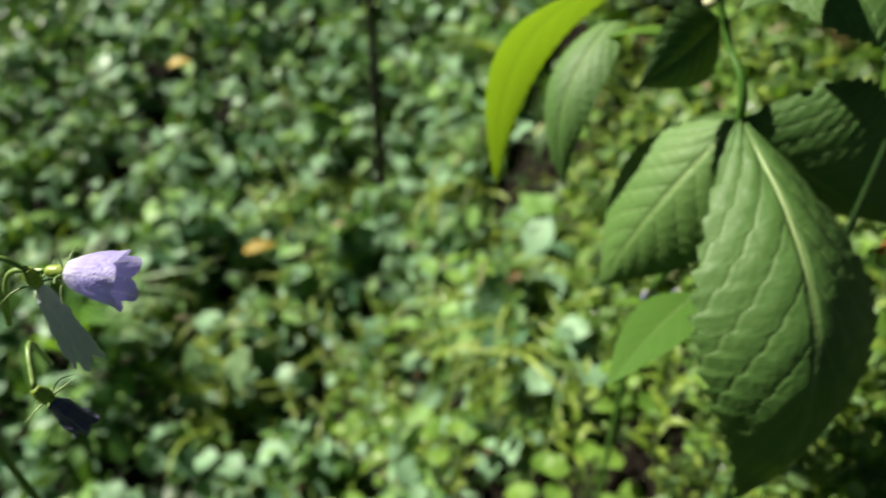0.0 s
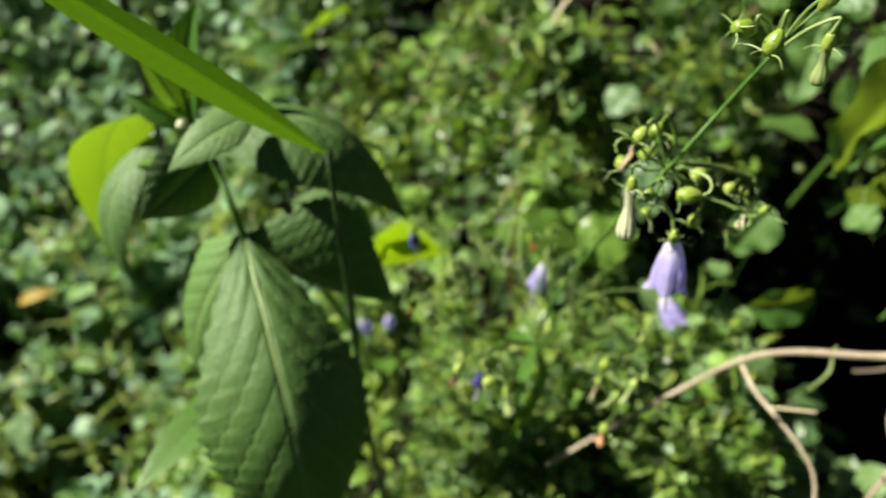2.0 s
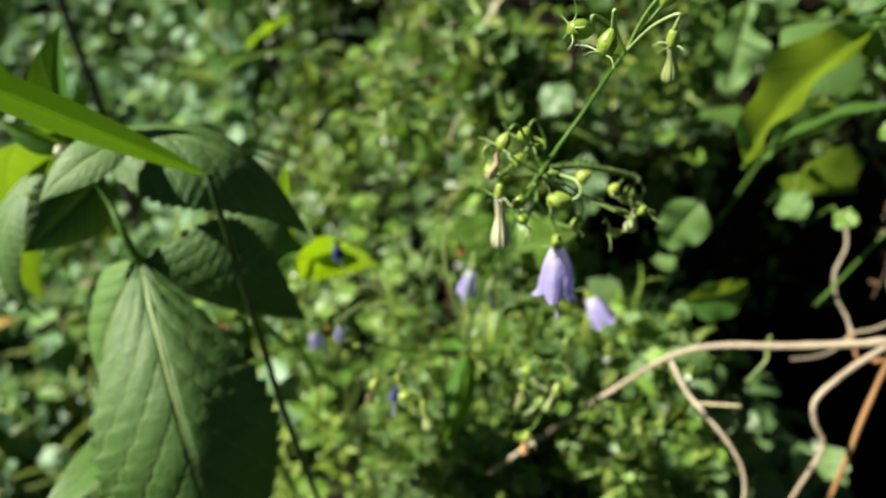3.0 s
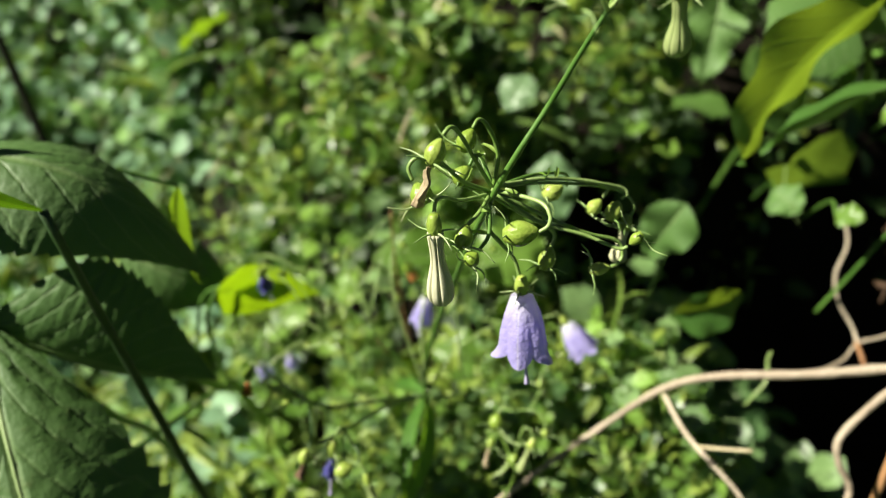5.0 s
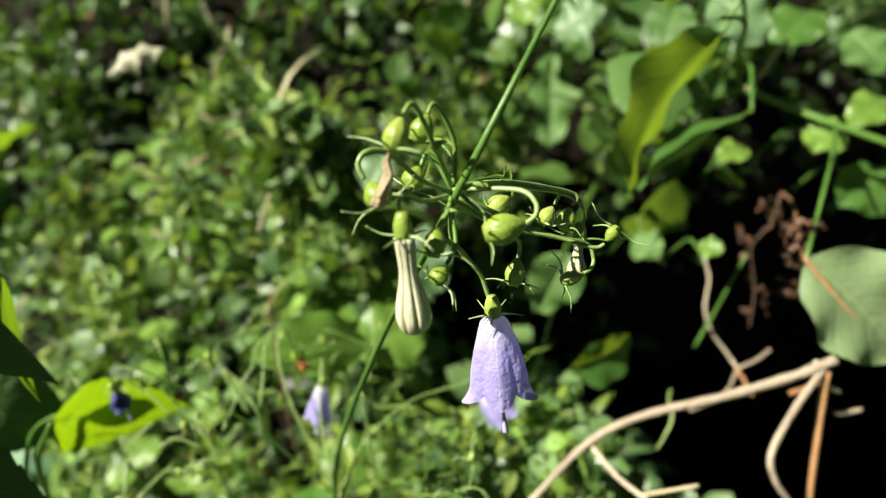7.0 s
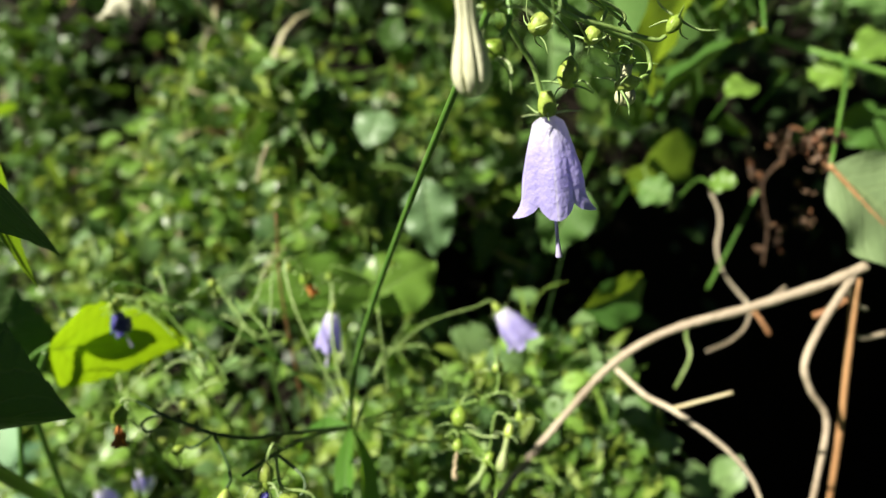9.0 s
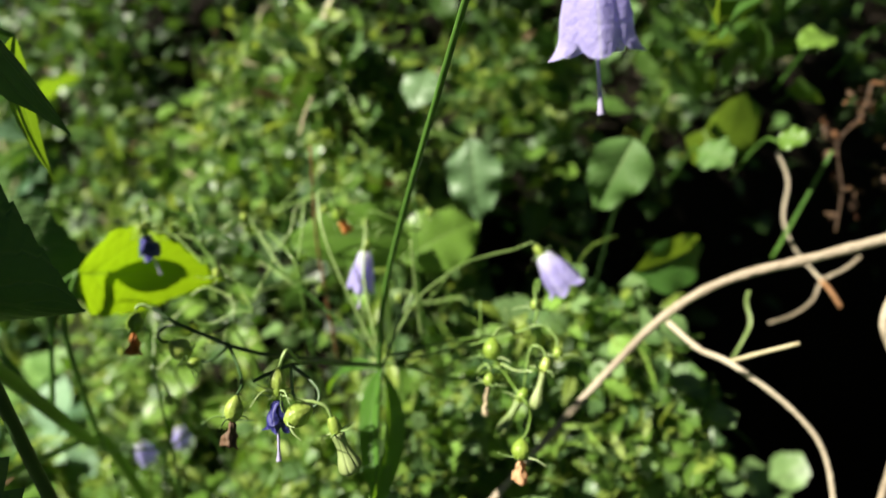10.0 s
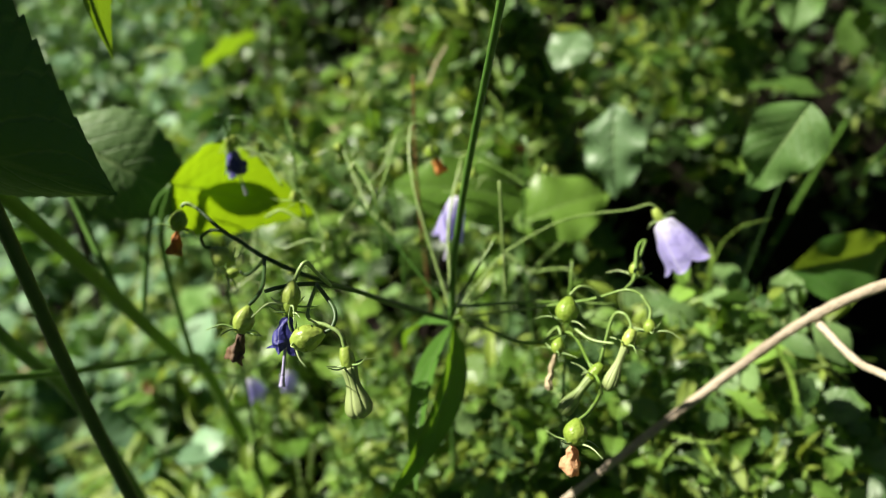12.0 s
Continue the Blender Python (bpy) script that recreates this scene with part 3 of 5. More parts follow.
# ---- grass culm with a broad blade ----
def broad_grass():
    root = thing("broad_bladed_grass", (0.158, 0.196, rise(0.158, 0.196) - 0.1), "grass culm with one broad shining green blade", "grass")
    # The culm's shade is put in by giving it the dark stem colour.
    stalk("culm", [root.location, (0.1600, 0.1955, 0.66), (0.1635, 0.1950, 0.76), (0.1668, 0.198, 0.846)], 0.0019, 0.0012, M_DARKSTEM, root, "thin green culm, darkened in colour for shade")
    bm = bmesh.new()
    add_leaf(bm, (0.1668, 0.198, 0.846), (0.103, 0.132, 0.958), (-0.10, -0.70, 0.62), 0.0098, arch=0.03, fold=-1.25, peak=0.40, point=0.9, nu=40, nv=5)
    part("blade", bm, M_CULMBLADE, root, "broad blade folded along its midrib")
    second = thing("pale_stemmed_herb", (0.165, 0.36, rise(0.165, 0.36) - 0.08), "herb with a pale green stem and a sunlit yellow-green leaf", "plant")
    stalk("stem", [second.location, (0.158, 0.325, 0.59), (0.154, 0.299, 0.636), (0.147, 0.25, 0.730), (0.140, 0.215, 0.79)], 0.0032, 0.0020, M_PALESTEM, second)
    leaf("leaf", second, M_PAINTED_SUN_LEAF, (0.1770, 0.2866, 0.7216), (0.2262, 0.2912, 0.6968), (0.01, 0.98, 0.20), 0.044, "yellow-green leaf glowing in the sun", peak=0.22, point=1.2, arch=0.02, fold=0.06, teeth=9, tooth=0.05, quilt=0.012, curl=0.05, nu=54, nv=6)
    leaf("leaf", second, M_BIGLEAF, (0.136, 0.318, 0.738), (0.183, 0.302, 0.702), (-0.35, -0.6, 0.7), 0.044, "pale green leaf with toothed rim", arch=0.12, fold=0.12, teeth=10, tooth=0.05, quilt=0.015, curl=0.3, nu=40, nv=6)
    stalk("petiole", [(0.156, 0.310, 0.615), (0.164, 0.298, 0.69), (0.1770, 0.2866, 0.7216)], 0.0014, 0.0010, M_STEM, second)
    stalk("petiole", [(0.150, 0.275, 0.685), (0.138, 0.305, 0.720), (0.136, 0.318, 0.738)], 0.0014, 0.0010, M_STEM, second)
    # Small leaf added on the sun's side to throw a shadow on the glowing one.
    leaf("leaf", second, M_VINE, (0.1833, 0.2901, 0.7226), (0.2082, 0.2925, 0.7101), (-0.62, 0.60, 0.4), 0.018, "", arch=0.05, fold=0.15, nu=20, nv=4)
    stalk("petiole", [(0.150, 0.285, 0.665), (0.166, 0.297, 0.708), (0.1833, 0.2901, 0.7226)], 0.0010, 0.0008, M_STEM, second)
    # lower pair of leaves close to the large one
    leaf("leaf", second, M_VINE, (0.112, 0.190, 0.736), (0.070, 0.142, 0.740), (-0.45, -0.45, 0.75), 0.023, "bright green leaf", arch=0.05, fold=0.2, curl=0.1, nu=30, nv=5)
    stalk("petiole", [(0.154, 0.299, 0.636), (0.13, 0.235, 0.69), (0.112, 0.190, 0.736)], 0.0014, 0.0010, M_STEM, second)


# ---- ladybell plants ----
def pedicel(parent, a, b, rise_by, r=0.0005, label="", axis=None):
    """A flower stalk from a to b that reaches out, hooks over and enters the capsule along its axis."""
    a, b = Vector(a), Vector(b)
    n = b - (Vector(axis).normalized() if axis else Vector((0, 0, -1))) * max(0.0036, 0.7 * abs(rise_by)) + (b - a) * 0.03
    c = b - (Vector(axis).normalized() if axis else Vector((0, 0, -1))) * 0.0014 + (b - a).normalized() * 0.0006
    m = a.lerp(n, 0.55) + Vector((0, 0, 0.25 * rise_by)) + 0.0022 * noise.noise_vector(b * 900)
    return stalk("pedicel", [a, m, n, c, b], r * 0.75, r * 1.1, M_PEDICEL, parent, label, 7, 7, 0.06)


def sepals(parent, at, axis, length=0.0060, spread=1.0, seed=0):
    """Five thin pointed sepals round the foot of a flower or a capsule."""
    axis, s, w = frame_of(axis)
    at = Vector(at)
    r = random.Random(seed)
    for k in range(5):
        a = 2 * math.pi * (k + 0.2 * r.random()) / 5 + seed
        out = math.cos(a) * s + math.sin(a) * w
        l = length * r.uniform(0.8, 1.15)
        pts = [at + out * 0.0008, at + out * l * 0.5 * spread - axis * 0.0002, at + out * l * 0.85 * spread + axis * l * r.uniform(-0.25, 0.3)]
        stalk("sepal", pts, 0.00028, 0.00008, M_SEPAL, parent, "", 5, 4)


def bract(parent, at, seed=0):
    """A small toothed bract on a flower stalk."""
    r = random.Random(seed + 70)
    a = Vector(at)
    b = a + Vector((r.gauss(0, 1), r.gauss(0, 1), r.uniform(0.2, 1.2))).normalized() * r.uniform(0.0025, 0.0045)
    leaf("bract", parent, M_PALESTEM, a, b, (0.3, -0.6, 0.7), 0.0011, "", arch=0.1, fold=0.4, nu=8, nv=2)


def ovary(parent, top, axis, length=0.004, r=0.0016, name="ovary"):
    bm = bmesh.new()
    add_turned(bm, top, axis, length, lambda q: r * (0.35 + 0.65 * math.sin(math.pi * (0.12 + 0.66 * q))), 12, 8, 5, 0.12)
    return part(name, bm, M_CAPSULE, parent)


def bell(parent, top, axis, length, width, seed=0, style=0.35, blue=False, turn=0.3, material=None, flares=None):
    """A hanging bell flower: ovary with sepals, corolla of five joined lobes and a style that sticks out."""
    axis, s, w = frame_of(axis)
    top = Vector(top)
    r = random.Random(seed)
    bm = bmesh.new()
    uv = bm.loops.layers.uv.verify()
    sides, rings = 110, 36
    flare = flares or [r.uniform(0.0, 0.28) for _ in range(5)]
    rows = []
    for i in range(rings + 1):
        q = i / rings
        row = []
        for k in range(sides):
            a = 2 * math.pi * k / sides + turn
            lobe = (5 * a / (2 * math.pi)) % 1.0
            which = int(5 * a / (2 * math.pi)) % 5
            mid = math.sin(math.pi * lobe)
            reach = 1 - 0.15 * (1 - mid ** 0.7)
            z = q * reach
            rad = 0.5 * width * (0.22 + 0.20 * smooth(z / 0.07) + 0.58 * math.sin(0.5 * math.pi * min(1.0, z / 0.92)) ** 1.05)
            rad *= 1 + 0.035 * math.cos(5 * a + math.pi) * smooth(z * 2)
            out = max(0.0, z - 0.77) / 0.23
            rad += 0.5 * width * flare[which] * out * out * mid ** 2.5
            rad *= 1 - 0.07 * (1 - mid) ** 2 * smooth((z - 0.25) / 0.5) + 0.015 * mid ** 12
            ca, sa = math.cos(a), math.sin(a)
            rad *= 1 + 0.04 * noise.noise(Vector((ca * 1.5, sa * 1.5, z * 3 + seed))) + 0.025 * noise.noise(Vector((ca * 5, sa * 5, z * 4 + seed))) + 0.014 * noise.noise(Vector((ca * 14, sa * 14, z * 9 + seed)))
            row.append(bm.verts.new(top + axis * (length * (z - 0.05 * out * out * flare[which])) + rad * (math.cos(a) * s + math.sin(a) * w)))
        rows.append(row)
    for i in range(rings):
        for k in range(sides):
            j = (k + 1) % sides
            f = bm.faces.new((rows[i][k], rows[i][j], rows[i + 1][j], rows[i + 1][k]))
            for lp, c in zip(f.loops, ((i, k), (i, k + 1), (i + 1, k + 1), (i + 1, k))):
                lp[uv].uv = (c[0] / rings, (c[1] / sides + turn / (2 * math.pi)))
    bm.faces.new(rows[0][::-1])
    if blue or material:
        for v in bm.verts:
            v.co += Vector([(0.0011 if blue else 0.0005) * noise.noise(v.co * 420 + Vector((k * 7, seed, 0))) for k in range(3)])
    body = part("bell_flower", bm, material or (M_BLUE if blue else M_BELL), parent, "withered dark blue bell" if blue else "pale lavender hanging bell flower")
    over = top - axis * 0.0042
    ov = ovary(body, over, axis, 0.0046, 0.0017)
    sepals(ov, top - axis * 0.0004, axis, 0.0085 if 20 < seed < 24 else 0.0060, 1.0, seed)
    if style:
        a, b = top + axis * length * 0.5, top + axis * length * (1 + style)
        b = b + Vector((0.0004, 0, 0))
        bm = bmesh.new()
        add_tube(bm, [a, a.lerp(b, 0.5), a.lerp(b, 0.82)], 0.00030, 0.00036, 7, 5)
        add_tube(bm, [a.lerp(b, 0.80), a.lerp(b, 0.92), b], 0.00038, 0.00070, 7, 5)
        part("style", bm, M_STYLE, body, "club-tipped style")
    return over


def bud(parent, top, axis, length, r, material, seed=0):
    """A long closed flower bud with five furrows."""
    axis = Vector(axis).normalized()
    top = Vector(top)
    bm = bmesh.new()
    add_turned(bm, top, axis, length, lambda q: r * (0.58 - 0.08 * smooth(q / 0.3) + 0.50 * smooth((q - 0.30) / 0.5)) * (1.0 if q < 0.80 else max(0.05, math.sqrt(max(0.0, 1 - ((q - 0.80) / 0.205) ** 2)))), 96, 26, 8, 0.26 if material is M_BUD else 0.10, seed, 6)
    body = part("closed_bud", bm, material, parent, "furrowed closed flower bud")
    ov = ovary(body, top - axis * 0.004, axis, 0.0044, 0.0016)
    sepals(ov, top - axis * 0.0003, axis, 0.0068, 1.0, seed)
    return top - axis * 0.004


def capsule(parent, centre, axis, length, r, seed=0, rest=None):
    """A swollen green seed capsule with its sepals; rest: the withered flower that still hangs from it."""
    axis = Vector(axis).normalized()
    centre = Vector(centre)
    top, low = centre - axis * length * 0.5, centre + axis * length * 0.5
    bm = bmesh.new()
    add_turned(bm, top, axis, length, lambda q: r * max(0.16, math.sin(math.pi * (0.05 + 0.80 * q)) ** 0.9), 50, 14, 10, 0.025, seed)
    body = part("seed_capsule", bm, M_CAPSULE, parent, "swollen glossy green seed capsule")
    sepals(body, low - axis * 0.0006, axis, 0.0080, 1.0, seed)
    if rest:
        bm = bmesh.new()
        l = 0.0085 if rest is M_DRYPETAL else 0.0058
        add_turned(bm, low, axis + Vector((0, 0, -0.4)), l, lambda q: r * (0.30 + (0.22 if rest is M_DRYPETAL else 0.70) * q), 18, 10, 5, 0.45, seed)
        for v in bm.verts:
            v.co += Vector([0.0009 * noise.noise(v.co * 500 + Vector((k * 7, seed, 0))) for k in range(3)])
        part("withered_flower", bm, rest, body, "withered crumpled flower")
    return top


def ladybell():
    foot = (0.262, 0.252, rise(0.262, 0.252) - 0.08)
    root = thing("ladybell_plant", foot, "slender ladybell plant with hanging lavender bells and green seed capsules", "flowering plant")
    low, high = Vector((0.261, 0.217, 0.692)), Vector((0.268, 0.145, 0.858))
    top = Vector((0.287, 0.139, 0.897))
    stalk("stem", [foot, (0.262, 0.238, 0.60), low, (0.2630, 0.206, 0.735), (0.2670, 0.180, 0.795), high, (0.279, 0.142, 0.880), top, (0.302, 0.138, 0.918), (0.318, 0.138, 0.945)], 0.0013, 0.0002, M_STEM, root, "long leaning green stem", 10, 8)
    # upper whorl: each capsule with its own hooked flower stalk
    spots = [
        ((0.2562, 0.1428, 0.8746), (-0.55, -0.26, -0.79), 0.0054, 0.0020, M_DRYPETAL, [(0.2684, 0.1458, 0.8606), (0.2646, 0.1452, 0.8692), (0.2619, 0.1449, 0.8756), (0.2600, 0.1445, 0.8781), (0.2581, 0.1437, 0.8773)]),
        ((0.2644, 0.1486, 0.8715), (-0.60, -0.24, -0.76), 0.0049, 0.0020, None, [(0.2689, 0.1462, 0.8597), (0.2710, 0.1486, 0.8662), (0.2696, 0.1500, 0.8721), (0.2677, 0.1503, 0.8745), (0.2659, 0.1492, 0.8735)]),
        ((0.2528, 0.1441, 0.8647), (0.19, -0.69, -0.70), 0.0047, 0.0023, None, [(0.2680, 0.1454, 0.8598), (0.2624, 0.1463, 0.8635), (0.2577, 0.1481, 0.8690), (0.2538, 0.1482, 0.8704), (0.2517, 0.1477, 0.8690), (0.2519, 0.1462, 0.8668)]),
        ((0.2637, 0.1509, 0.8614), (-0.66, -0.17, -0.73), 0.0045, 0.0021, None, [(0.2692, 0.1469, 0.8590), (0.2686, 0.1505, 0.8630), (0.2673, 0.1521, 0.8648), (0.2655, 0.1512, 0.8632)]),
        ((0.2590, 0.1369, 0.8572), (-0.43, -0.39, -0.82), 0.0050, 0.0019, None, [(0.2671, 0.1442, 0.8595), (0.2640, 0.1406, 0.8595), (0.2604, 0.1379, 0.8592)]),
        ((0.2612, 0.1390, 0.8483), (-0.76, -0.00, -0.65), 0.0034, 0.0018, None, [(0.2676, 0.1450, 0.8573), (0.2658, 0.1408, 0.8524), (0.2628, 0.1392, 0.8498)]),
        ((0.2691, 0.1317, 0.8590), (-0.89, 0.42, -0.20), 0.0070, 0.0026, None, [(0.2682, 0.1450, 0.8604), (0.2717, 0.1391, 0.8622), (0.2743, 0.1339, 0.8633), (0.2747, 0.1310, 0.8624), (0.2739, 0.1298, 0.8609), (0.2721, 0.1301, 0.8596)]),
        ((0.2892, 0.1579, 0.8443), (-0.86, 0.19, -0.47), 0.0054, 0.0023, None, [(0.2696, 0.1469, 0.8593), (0.2814, 0.1529, 0.8550), (0.2913, 0.1567, 0.8498), (0.2923, 0.1570, 0.8457)]),
        ((0.2968, 0.1506, 0.8425), (-0.72, -0.07, -0.69), 0.0046, 0.0018, None, [(0.2697, 0.1469, 0.8595), (0.2826, 0.1507, 0.8551), (0.2959, 0.1519, 0.8495), (0.3001, 0.1512, 0.8468), (0.2990, 0.1508, 0.8445)]),
        ((0.3017, 0.1494, 0.8405), (-0.58, -0.26, -0.77), 0.0052, 0.0021, None, [(0.2698, 0.1470, 0.8597), (0.2856, 0.1509, 0.8541), (0.3021, 0.1513, 0.8467), (0.3052, 0.1503, 0.8444), (0.3037, 0.1502, 0.8431)]),
        ((0.2796, 0.1402, 0.8407), (-0.46, -0.36, -0.81), 0.0056, 0.0020, None, [(0.2683, 0.1456, 0.8585), (0.2740, 0.1446, 0.8530), (0.2805, 0.1431, 0.8476), (0.2821, 0.1423, 0.8452), (0.2810, 0.1412, 0.8430)]),
        ((0.2906, 0.1355, 0.8376), (-0.89, 0.40, -0.24), 0.0048, 0.0015, None, [(0.2695, 0.1462, 0.8584), (0.2856, 0.1399, 0.8478), (0.2950, 0.1373, 0.8434), (0.2961, 0.1356, 0.8404), (0.2947, 0.1345, 0.8389), (0.2929, 0.1346, 0.8383)]),
        ((0.2963, 0.1321, 0.8478), (0.75, 0.02, 0.66), 0.0036, 0.0013, None, [(0.2694, 0.1460, 0.8582), (0.2783, 0.1415, 0.8509), (0.2870, 0.1374, 0.8476), (0.2925, 0.1329, 0.8457), (0.2945, 0.1320, 0.8462)]),
    ]
    for i, (c, ax, l, r, rest, way) in enumerate(spots):
        capsule(root, c, ax, l, r, i, rest)
        stalk("pedicel", way, 0.00046, 0.00040, M_STEM if i in (3, 5, 7) else M_PEDICEL, root, "", 7, 7, 0.12)
        bract(root, way[1], i)
    bud(root, (0.2530, 0.1362, 0.8608), (-0.06, -0.24, -1), 0.0168, 0.0029, M_BUD, 1)
    stalk("pedicel", [(0.2678, 0.1452, 0.8594), (0.2608, 0.1429, 0.8615), (0.2568, 0.1411, 0.8649), (0.2548, 0.1403, 0.8651), (0.2536, 0.1386, 0.8630)], 0.00044, 0.00040, M_PEDICEL, root, "", 7, 7, 0.12)
    bell(root, (0.2722, 0.1372, 0.8352), (-0.06, -0.28, -1), 0.0174, 0.0115, 3, 0.52, False, 0.95, None, (0.30, 0.08, 0.34, 0.12, 0.22))
    stalk("pedicel", [(0.2673, 0.1442, 0.8578), (0.2665, 0.1430, 0.8522), (0.2688, 0.1423, 0.8478), (0.2716, 0.1410, 0.8431), (0.2723, 0.1396, 0.8393), (0.2725, 0.1387, 0.8375)], 0.00050, 0.00046, M_PEDICEL, root, "", 7, 7, 0.12)
    bud(root, (0.3037, 0.1469, 0.8356), (-0.37, -0.42, -0.83), 0.0085, 0.0022, M_BUD, 3)
    stalk("pedicel", [(0.2697, 0.1469, 0.8595), (0.2853, 0.1504, 0.8533), (0.3025, 0.1515, 0.8455), (0.3069, 0.1491, 0.8408), (0.3043, 0.1476, 0.8369)], 0.00040, 0.00036, M_PEDICEL, root, "", 7, 7, 0.12)
    # top whorl
    for i, (c, ax, l, r) in enumerate((((0.2735, 0.1235, 0.9085), (-0.3, -0.1, -0.9), 0.0064, 0.0022), ((0.2705, 0.1310, 0.9088), (-0.9, 0.0, 0.3), 0.0064, 0.0024), ((0.2950, 0.1365, 0.9110), (0.4, 0.0, 0.8), 0.0066, 0.0024))):
        t = capsule(root, c, ax, l, r, 20 + i)
        pedicel(root, top, t, 0.004)
    t = bud(root, (0.2945, 0.1305, 0.9010), (0.1, -0.05, -1), 0.0100, 0.0022, M_BUDGREEN, 6)
    pedicel(root, top, t, 0.004)
    # lower whorl, towards one side: two dark branches with nodding capsules
    stalk("flower_branch", [(0.2593, 0.2121, 0.6943), (0.2423, 0.2048, 0.7107), (0.2291, 0.1983, 0.7242), (0.2202, 0.1940, 0.7331), (0.2121, 0.1959, 0.7389), (0.2074, 0.2008, 0.7410), (0.2021, 0.2070, 0.7431), (0.1976, 0.2126, 0.7465), (0.1952, 0.2140, 0.7477)], 0.00070, 0.00040, M_DARKSTEM, root, "dark side branch", 7, 8, 0.08)
    stalk("flower_branch", [(0.2578, 0.2111, 0.6959), (0.2416, 0.1998, 0.7139), (0.2312, 0.1864, 0.7308), (0.2228, 0.1778, 0.7409), (0.2162, 0.1734, 0.7449), (0.2126, 0.1730, 0.7449)], 0.00070, 0.00040, M_DARKSTEM, root, "dark side branch", 7, 8, 0.08)
    left = [
        ((0.2177, 0.1706, 0.7445), (-0.32, -0.47, -0.82), 0.0056, 0.0020, None, [(0.2257, 0.1802, 0.7381), (0.2234, 0.1757, 0.7452), (0.2220, 0.1738, 0.7492), (0.2206, 0.1729, 0.7489), (0.2188, 0.1718, 0.7467)]),
        ((0.2194, 0.1643, 0.7378), (-0.98, 0.10, -0.17), 0.0068, 0.0027, None, [(0.2229, 0.1761, 0.7420), (0.2255, 0.1675, 0.7409), (0.2245, 0.1642, 0.7393), (0.2227, 0.1640, 0.7384)]),
        ((0.2071, 0.1737, 0.7386), (-0.45, -0.42, -0.78), 0.0058, 0.0022, M_BROWN, [(0.2119, 0.1960, 0.7389), (0.2115, 0.1844, 0.7397), (0.2104, 0.1771, 0.7413), (0.2087, 0.1750, 0.7411)]),
        ((0.1925, 0.2124, 0.7444), (-0.41, -0.44, -0.80), 0.0054, 0.0022, M_WITHER, [(0.1976, 0.2126, 0.7465), (0.1958, 0.2138, 0.7477), (0.1943, 0.2141, 0.7476), (0.1938, 0.2138, 0.7470)]),
        ((0.2005, 0.2077, 0.7345), (0.54, -0.55, -0.64), 0.0066, 0.0029, None, [(0.2034, 0.2070, 0.7418), (0.1998, 0.2099, 0.7413), (0.1967, 0.2111, 0.7393), (0.1969, 0.2102, 0.7370), (0.1985, 0.2096, 0.7367)]),
        ((0.2027, 0.2031, 0.7319), (-0.98, 0.11, -0.19), 0.0036, 0.0014, None, [(0.2120, 0.1968, 0.7384), (0.2087, 0.1996, 0.7341), (0.2059, 0.2021, 0.7314), (0.2046, 0.2029, 0.7321)]),
    ]
    for i, (c, ax, l, r, rest, way) in enumerate(left):
        capsule(root, c, ax, l, r, 30 + i, rest)
        stalk("pedicel", way, 0.00044, 0.00040, M_PEDICEL if i in (0, 3) else M_DARKSTEM, root, "", 7, 7, 0.12)
    bell(root, (0.2165, 0.1687, 0.7413), (-0.31, -0.46, -0.83), 0.0078, 0.0052, 7, 0.9, True)
    bud(root, (0.2261, 0.1589, 0.7327), (0.04, -0.55, -0.83), 0.0105, 0.0028, M_BUDGREEN, 8)
    stalk("pedicel", [(0.2228, 0.1778, 0.7409), (0.2201, 0.1682, 0.7401), (0.2236, 0.1645, 0.7395), (0.2257, 0.1626, 0.7382), (0.2260, 0.1605, 0.7351)], 0.00044, 0.00038, M_PEDICEL, root, "", 7, 7, 0.12)
    # lower whorl, the other side: pale curling branches
    stalk("flower_branch", [(0.2602, 0.2114, 0.6953), (0.2729, 0.1953, 0.7066), (0.2810, 0.1835, 0.7154), (0.2875, 0.1753, 0.7216), (0.2926, 0.1701, 0.7266), (0.2954, 0.1670, 0.7265), (0.2961, 0.1639, 0.7239), (0.2954, 0.1623, 0.7213)], 0.00036, 0.00030, M_PEDICEL, root, "pale side branch", 7, 8, 0.10)
    stalk("flower_branch", [(0.2616, 0.2107, 0.6948), (0.2670, 0.1998, 0.6985), (0.2701, 0.1868, 0.7038), (0.2745, 0.1758, 0.7108), (0.2790, 0.1696, 0.7176), (0.2805, 0.1619, 0.7138), (0.2796, 0.1546, 0.7136), (0.2750, 0.1486, 0.7158), (0.2698, 0.1444, 0.7170)], 0.00046, 0.00040, M_PALESTEM, root, "pale side branch", 7, 8, 0.10)
    stalk("flower_branch", [(0.2794, 0.1706, 0.7193), (0.2817, 0.1649, 0.7188), (0.2853, 0.1602, 0.7202)], 0.00040, 0.00028, M_PEDICEL, root, "pale side branch", 7, 8, 0.10)
